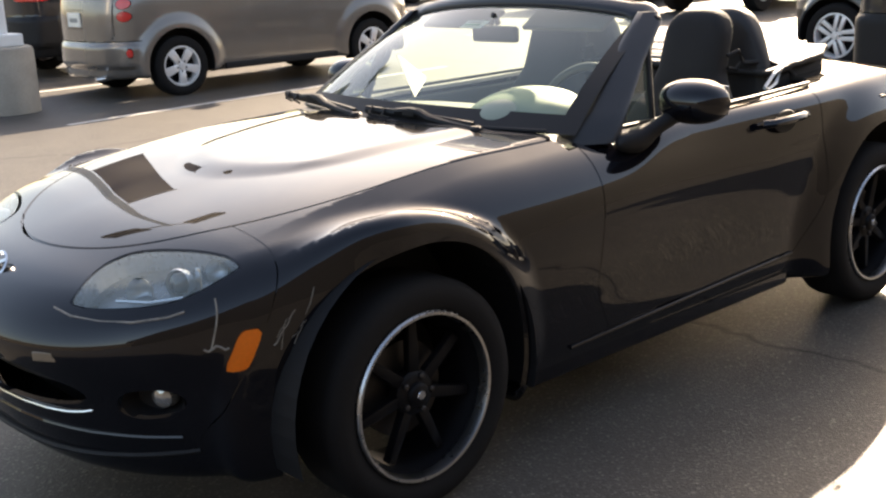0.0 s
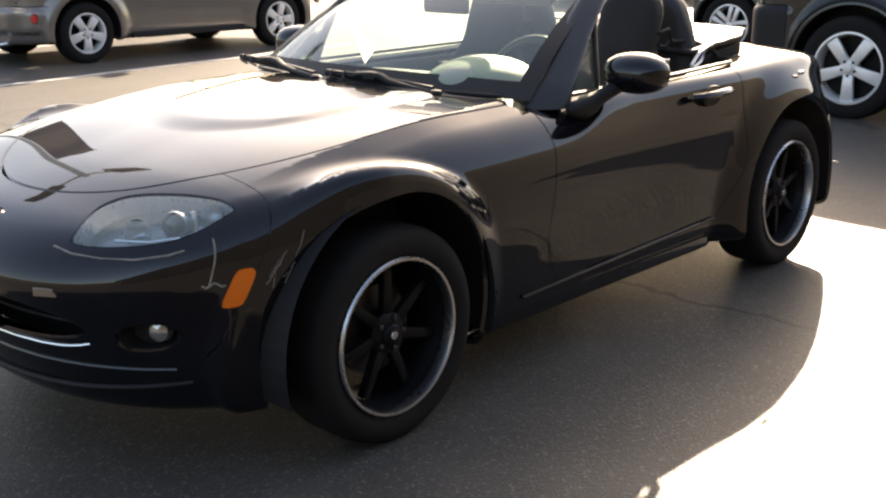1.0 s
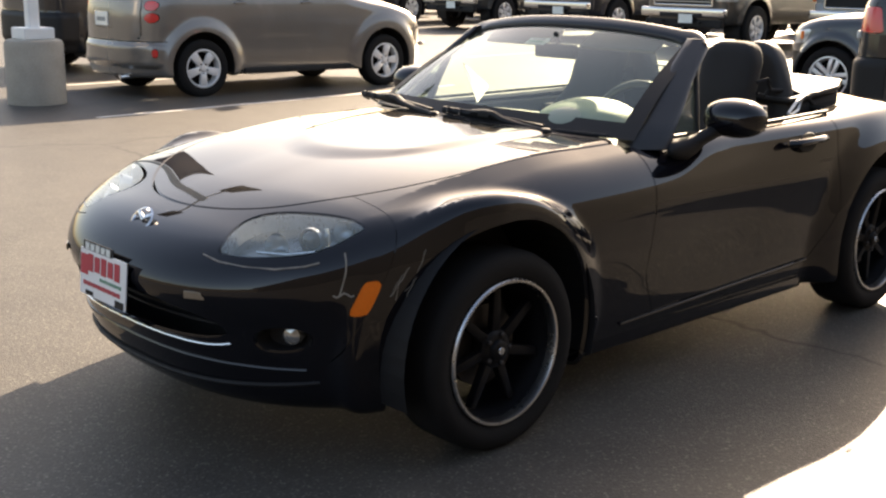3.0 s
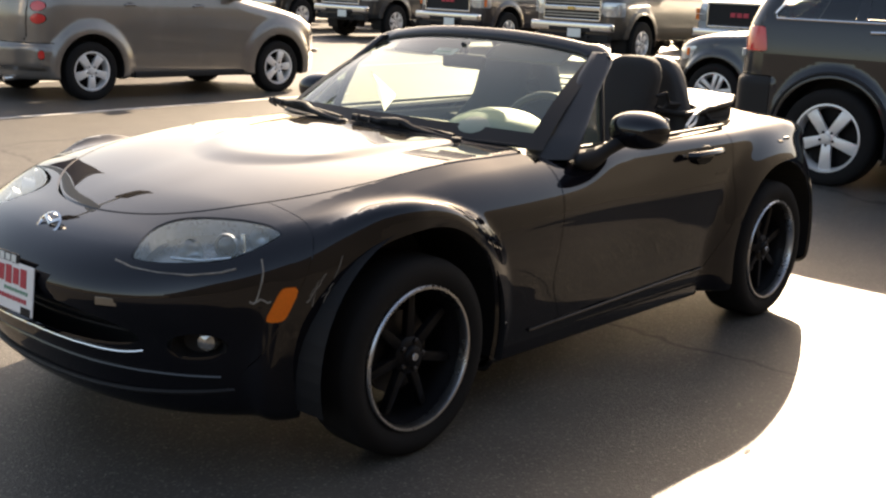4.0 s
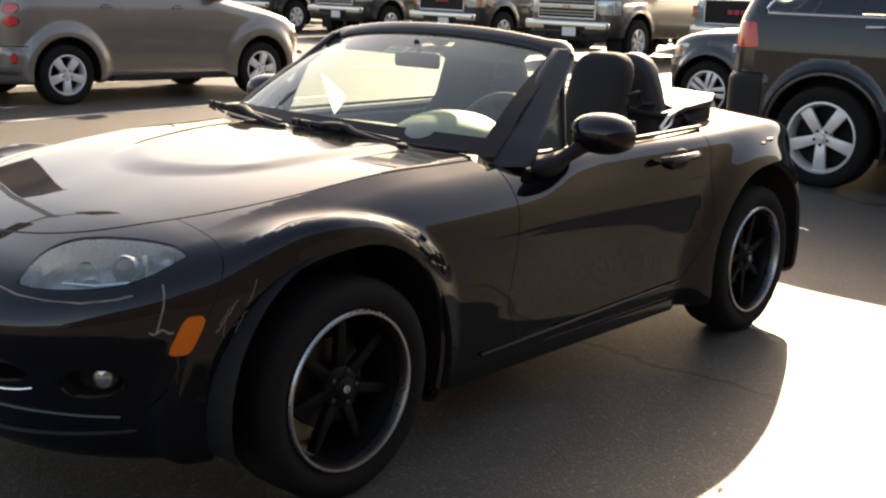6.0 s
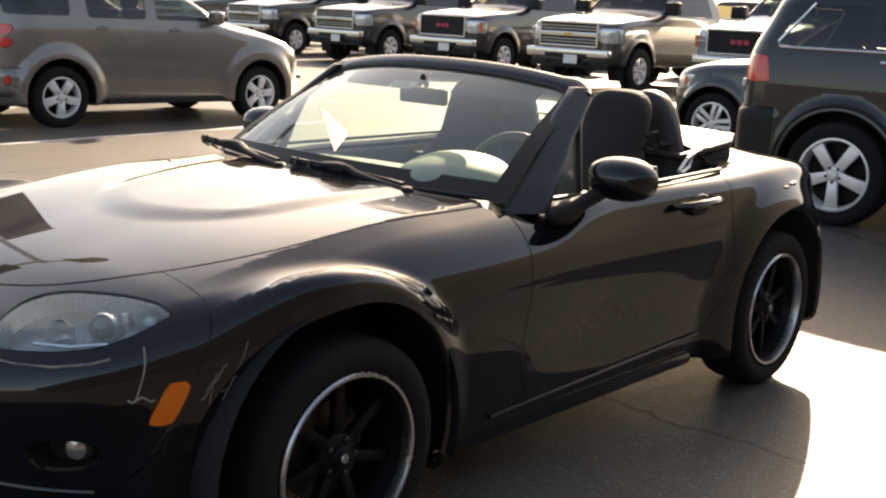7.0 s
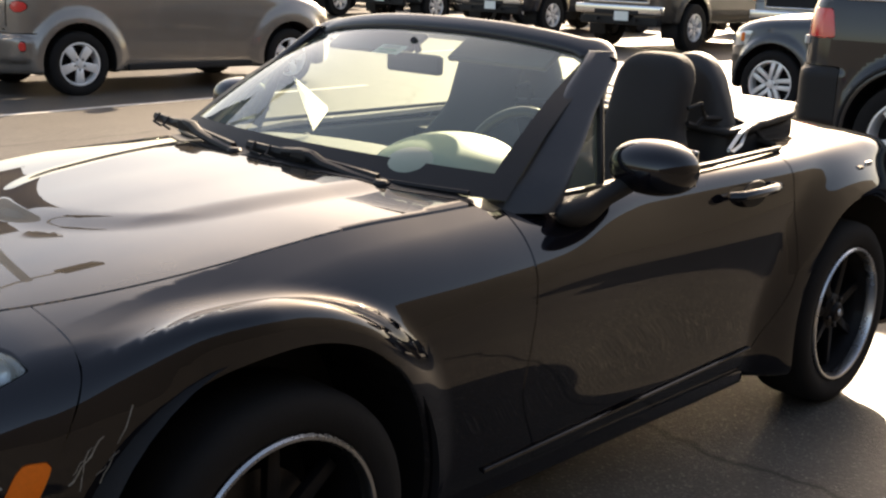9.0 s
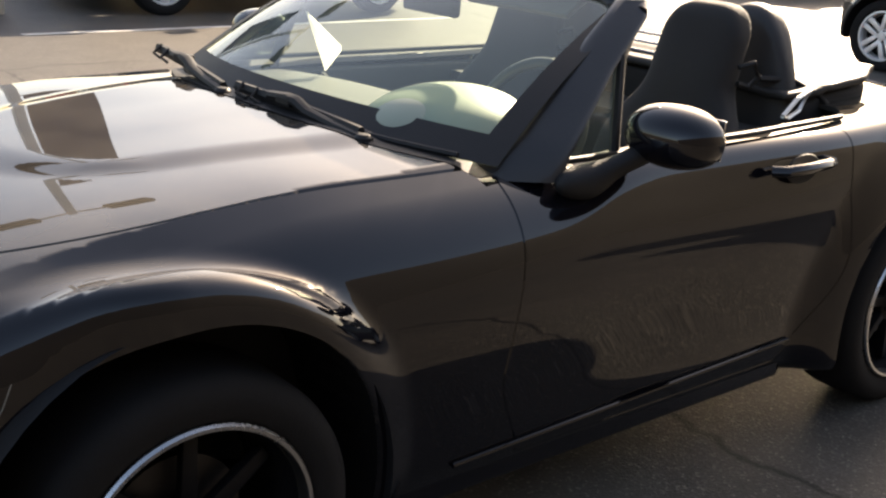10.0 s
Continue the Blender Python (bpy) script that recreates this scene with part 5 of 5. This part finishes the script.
def pickup(label, paint, y, x, style):
    """style: 0 split grille with a gold bar, 1 one tall grille with red lettering bars."""
    regions = []
    for s in (-1, 1):
        regions += [("door_glass", window(-2.75, -1.0, 1.38, 1.75, s, 0.1, -1.2), TINTED, "", 0.012),
                    ("door_seam", seam(lambda x, y, z: x + 0.72, 0.3, s), None, "", 0), ("door_seam", seam(lambda x, y, z: x + 1.95, 0.3, s), None, "", 0),
                    ("headlamp", lambda x, y, z, s=s: np.where((x < 0.4) | (y * s < 0.55), 1.0, smax(smax(0.62 - x, np.abs(z - 0.985) - 0.125, 0.03), 0.66 - y * s, 0.03)), HEADGLASS, "clear stacked headlamp", 0.03)]
    regions += [("windscreen", front_glass(-1.34, -0.74, 1.45, 0.84), CLEARSIDE, "windscreen", 0.012),
                ("bonnet_seam", lambda x, y, z: np.where((x < -0.6) | (z < 1.0), 1.0, np.abs(np.abs(y) - 0.80) - 0.007), None, "", 0)]
    t = vehicle("pickup_truck", label, "truck", truck_body, (-4.85, -1.06, 0.4), (1.05, 1.06, 2.0), 0.06, paint, regions, (0.0, -3.35), 0.995, 0.41, 0.50,
                lambda: alloy(0.395, 0.225, 0.26, SILVER, 6, False, "silver six-spoke wheel"), pose(x, y, 0, 0, 0, 180) @ Matrix.Diagonal((1.05, 1.05, 1.13, 1)), "", "pickup trucks in a row")
    chrome_box = lambda nm, size, at, mat=CHROME, lb="": part(nm, box(size, at, min(size) * 0.25), mat, t, lb)
    part("grille_backing", box((0.03, 1.26, 0.40), (0.945, 0, 0.985), 0.01), TRIM, t, "dark grille")
    for z in (0.785, 1.185):
        chrome_box("grille_surround", (0.07, 1.32, 0.035), (0.955, 0, z))
    for s in (-1, 1):
        chrome_box("grille_surround", (0.07, 0.035, 0.42), (0.955, s * 0.645, 0.985))
    if style == 0:
        chrome_box("grille_bar", (0.08, 1.27, 0.085), (0.96, 0, 0.985))
        chrome_box("badge", (0.03, 0.15, 0.05), (1.01, 0, 0.985), GOLD, "gold grille badge")
        for z in (0.85, 0.90, 1.07, 1.12):
            chrome_box("grille_slat", (0.03, 1.25, 0.014), (0.955, 0, z), STEEL)
    else:
        for i in range(3):
            chrome_box("grille_letter", (0.02, 0.10, 0.075), (0.97, -0.13 + 0.13 * i, 0.99), REDINK, "red grille letter block")
        for z in (0.84, 0.89, 0.94, 1.04, 1.09, 1.14):
            chrome_box("grille_slat", (0.02, 1.25, 0.012), (0.952, 0, z), TRIM)
    part("front_bumper", box((0.16, 1.86, 0.155), (0.955, 0, 0.665), 0.04, None, 3), CHROME, t, "chrome front bumper", True)
    part("bumper_slot", box((0.03, 0.95, 0.075), (1.030, 0, 0.62), 0.01), TRIM, t)
    part("air_dam", box((0.14, 1.70, 0.14), (0.90, 0, 0.48), 0.03), TRIM, t)
    part("number_plate", box((0.012, 0.305, 0.152), (1.04, 0.12, 0.56), 0.002), PALE, t, "white plate")
    for s in (-1, 1):
        part("indicator", box((0.05, 0.06, 0.20), (0.80, s * 0.955, 0.985), 0.012, (0, 0, -s * 35)), ORANGE if style else HEADGLASS, t, "corner lamp")
        part("tow_hook", box((0.06, 0.05, 0.05), (1.03, s * 0.42, 0.50), 0.012), TRIM, t)
        part("headlamp_bar", box((0.02, 0.24, 0.012), (0.925, s * 0.80, 0.985), 0.003), CHROME, t)
    side_mirrors(t, -0.95, 0.93, 1.50, TRIM, 1.5)
    cabin_seats(t, [(-1.9, 0.42, 1.15), (-1.9, -0.42, 1.15)], CLOTH)
    return t


TRUCKS = [("tan-silver pickup truck with a split chrome grille", (0.055, 0.047, 0.039), 10.44, 17.69, 0), ("dark navy pickup truck with a tall grille", (0.020, 0.022, 0.030), 14.93, 19.01, 1),
          ("graphite pickup truck with a split chrome grille", (0.030, 0.032, 0.034), 19.08, 19.50, 0), ("black pickup truck with a split chrome grille", (0.018, 0.018, 0.020), 22.99, 19.69, 0),
          ("pale blue-white pickup truck with a tall grille", (0.42, 0.46, 0.48), 7.51, 19.11, 1), ("dark grey pickup truck with a split chrome grille", (0.05, 0.05, 0.052), 26.90, 19.89, 0),
          ("dark grey pickup truck in the row behind", (0.035, 0.035, 0.038), 12.24, 25.94, 0), ("black pickup truck in the row behind", (0.02, 0.02, 0.022), 16.93, 26.34, 1),
          ("graphite pickup truck in the row behind", (0.06, 0.06, 0.062), 21.04, 26.73, 0), ("dark red pickup truck in the row behind", (0.06, 0.02, 0.018), 25.24, 26.92, 0),
          ("dark blue pickup truck in the row behind", (0.02, 0.025, 0.04), 8.34, 25.75, 1), ("black pickup truck in the row behind", (0.02, 0.02, 0.022), 29.44, 27.21, 0)]
for label, colour, ty, tx, style in TRUCKS:
    pickup(label, material("truck_paint", colour, 0.3, metal=0.3, coat=1.0, vary=0.1, scale=2, fine=500), ty, tx, style)


# ---- the lot ----
def asphalt():
    m = bpy.data.materials.new("worn_asphalt")
    m.use_nodes = True
    nodes, links = m.node_tree.nodes, m.node_tree.links
    b = nodes["Principled BSDF"]
    co = nodes.new("ShaderNodeTexCoord")
    big, mid, grit, stone, cr = (nodes.new("ShaderNodeTexNoise"), nodes.new("ShaderNodeTexNoise"), nodes.new("ShaderNodeTexNoise"), nodes.new("ShaderNodeTexVoronoi"), nodes.new("ShaderNodeTexVoronoi"))
    for n, s, d in ((big, 0.35, 4), (mid, 3.0, 5), (grit, 85.0, 3)):
        n.inputs["Scale"].default_value, n.inputs["Detail"].default_value = s, d
    stone.inputs["Scale"].default_value = 150.0
    cr.feature = "DISTANCE_TO_EDGE"
    cr.inputs["Scale"].default_value = 0.12
    warp = nodes.new("ShaderNodeMix")
    warp.data_type, warp.blend_type = "RGBA", "ADD"
    warp.inputs[0].default_value = 0.25
    links.new(co.outputs["Object"], warp.inputs[6])
    links.new(mid.outputs["Color"], warp.inputs[7])
    links.new(warp.outputs[2], cr.inputs["Vector"])
    for n in (big, mid, grit, stone):
        links.new(co.outputs["Object"], n.inputs["Vector"])
    ramp = nodes.new("ShaderNodeValToRGB")
    ramp.color_ramp.elements[0].color, ramp.color_ramp.elements[0].position = (0.026, 0.0240, 0.0220, 1), 0.28
    ramp.color_ramp.elements[1].color, ramp.color_ramp.elements[1].position = (0.088, 0.081, 0.071, 1), 0.74
    mixer = nodes.new("ShaderNodeMix")
    mixer.data_type = "FLOAT"
    mixer.inputs[0].default_value = 0.55
    links.new(mid.outputs["Fac"], mixer.inputs[2])
    links.new(grit.outputs["Fac"], mixer.inputs[3])
    blend = nodes.new("ShaderNodeMix")
    blend.data_type = "FLOAT"
    blend.inputs[0].default_value = 0.30
    links.new(mixer.outputs[0], blend.inputs[2])
    links.new(big.outputs["Fac"], blend.inputs[3])
    links.new(blend.outputs[0], ramp.inputs[0])
    pale = nodes.new("ShaderNodeMix")
    pale.data_type = "RGBA"
    pick = nodes.new("ShaderNodeMapRange")
    pick.inputs["From Min"].default_value, pick.inputs["From Max"].default_value = 0.72, 0.95
    links.new(stone.outputs["Color"], pick.inputs["Value"])
    links.new(pick.outputs["Result"], pale.inputs[0])
    links.new(ramp.outputs["Color"], pale.inputs[6])
    pale.inputs[7].default_value = (0.17, 0.155, 0.135, 1)
    crack = nodes.new("ShaderNodeMapRange")
    crack.inputs["From Min"].default_value, crack.inputs["From Max"].default_value = 0.0006, 0.0024
    crack.inputs["To Min"].default_value = 0.25
    links.new(cr.outputs["Distance"], crack.inputs["Value"])
    dark = nodes.new("ShaderNodeMix")
    dark.data_type, dark.blend_type = "RGBA", "MULTIPLY"
    dark.inputs[0].default_value = 1.0
    links.new(pale.outputs[2], dark.inputs[6])
    links.new(crack.outputs["Result"], dark.inputs[7])
    links.new(dark.outputs[2], b.inputs["Base Color"])
    b.inputs["Roughness"].default_value = 0.55
    b.inputs["Specular IOR Level"].default_value = 0.28
    bump = nodes.new("ShaderNodeBump")
    bump.inputs["Strength"].default_value, bump.inputs["Distance"].default_value = 0.6, 0.0020
    links.new(stone.outputs["Distance"], bump.inputs["Height"])
    links.new(bump.outputs["Normal"], b.inputs["Normal"])
    return m


GROUND = asphalt()
bm = bmesh.new()
bmesh.ops.create_grid(bm, x_segments=60, y_segments=60, size=1500)
for v in bm.verts:
    v.co.x, v.co.y = math.copysign(abs(v.co.x / 1500) ** 3 * 1500, v.co.x), math.copysign(abs(v.co.y / 1500) ** 3 * 1500, v.co.y)
tagged(part("ground", bm, GROUND), "worn sunlit asphalt of a car lot", "ground", kind="structure")
LINE = material("worn_white_line_paint", (0.50, 0.48, 0.44), 0.7, vary=0.35, scale=5, fine=120, bump=0.001)


def painted_line(a, b, width=0.10):
    a, b = Vector((*a, 0.004)), Vector((*b, 0.004))
    side = (b - a).normalized().cross(Vector((0, 0, 1))) * width / 2
    bm = bmesh.new()
    n = 24
    rows_ = [[bm.verts.new(a.lerp(b, i / n) + side * k * (1 + 0.12 * math.sin(i * 5.1 + k))) for k in (-1, 1)] for i in range(n + 1)]
    for p, q in zip(rows_, rows_[1:]):
        bm.faces.new((p[0], q[0], q[1], p[1]))
    bmesh.ops.recalc_face_normals(bm, faces=bm.faces)
    tagged(part("parking_line", bm, LINE), "worn white parking line on asphalt", "line", "parking lines", "structure")


painted_line((2.66, 7.19), (7.85, 7.68))
painted_line((3.12, 10.28), (8.2, 10.59))
painted_line((11.6, 11.27), (14.2, 11.56), 0.09)

# unseen plain walls that close the lot behind, added to darken the roadster's reflections
WALL = material("dark_unseen_wall", (0.030, 0.027, 0.023), 0.85, vary=0.35, scale=0.5, fine=6)
for name, size, at in (("unseen_wall_south", (60.0, 0.3, 5.6), (0, -9.0, 2.8)), ("unseen_wall_west", (0.3, 36.0, 3.4), (-24.0, 9.15, 1.7))):
    tagged(part(name, box(size, at), WALL), "plain dark unseen wall added to darken the roadster's reflections", "wall", kind="structure")

# light pole on its concrete foot
def light_pole(label, at, banner_too):
    pole = holder("light_pole", label, "street lamp", at)
    part("concrete_foot", lathe([(0.30, 0.0), (0.30, 0.62), (0.285, 0.655), (0.25, 0.67), (0.0005, 0.67)], "z", 40), CONCRETE, pole, "round tan concrete foot", True)
    part("base_cover", box((0.33, 0.33, 0.12), (0, 0, 0.73), 0.015), WHITEPAINT, pole, "white base cover")
    part("mast", box((0.12, 0.12, 4.9), (0, 0, 3.15), 0.02), WHITEPAINT, pole, "white painted square mast")
    for s in (-1, 1):
        part("lamp_arm", tube([(0, 0, 5.5), (s * 0.35, 0, 5.55), (s * 0.55, 0, 5.55)], 0.035, 10), WHITEPAINT, pole)
        part("lamp_head", box((0.62, 0.36, 0.16), (s * 0.80, 0, 5.55), 0.03), TRIM, pole, "dark shoebox lamp head")
    if banner_too:
        part("banner", box((0.80, 0.02, 1.5), (0.50, 0, 3.5), 0.006), BANNER, pole, "dark blue banner on the mast")
        for z in (2.73, 4.27):
            part("banner_rod", tube([(0, 0, z), (0.95, 0, z)], 0.018, 8), STEEL, pole)


light_pole("white square light pole on a concrete foot with a dark banner", pose(2.74, 8.71, 0), True)
light_pole("white square light pole far beyond the trucks", pose(22.3, 32.6, 0, 0, 0, -79), False)
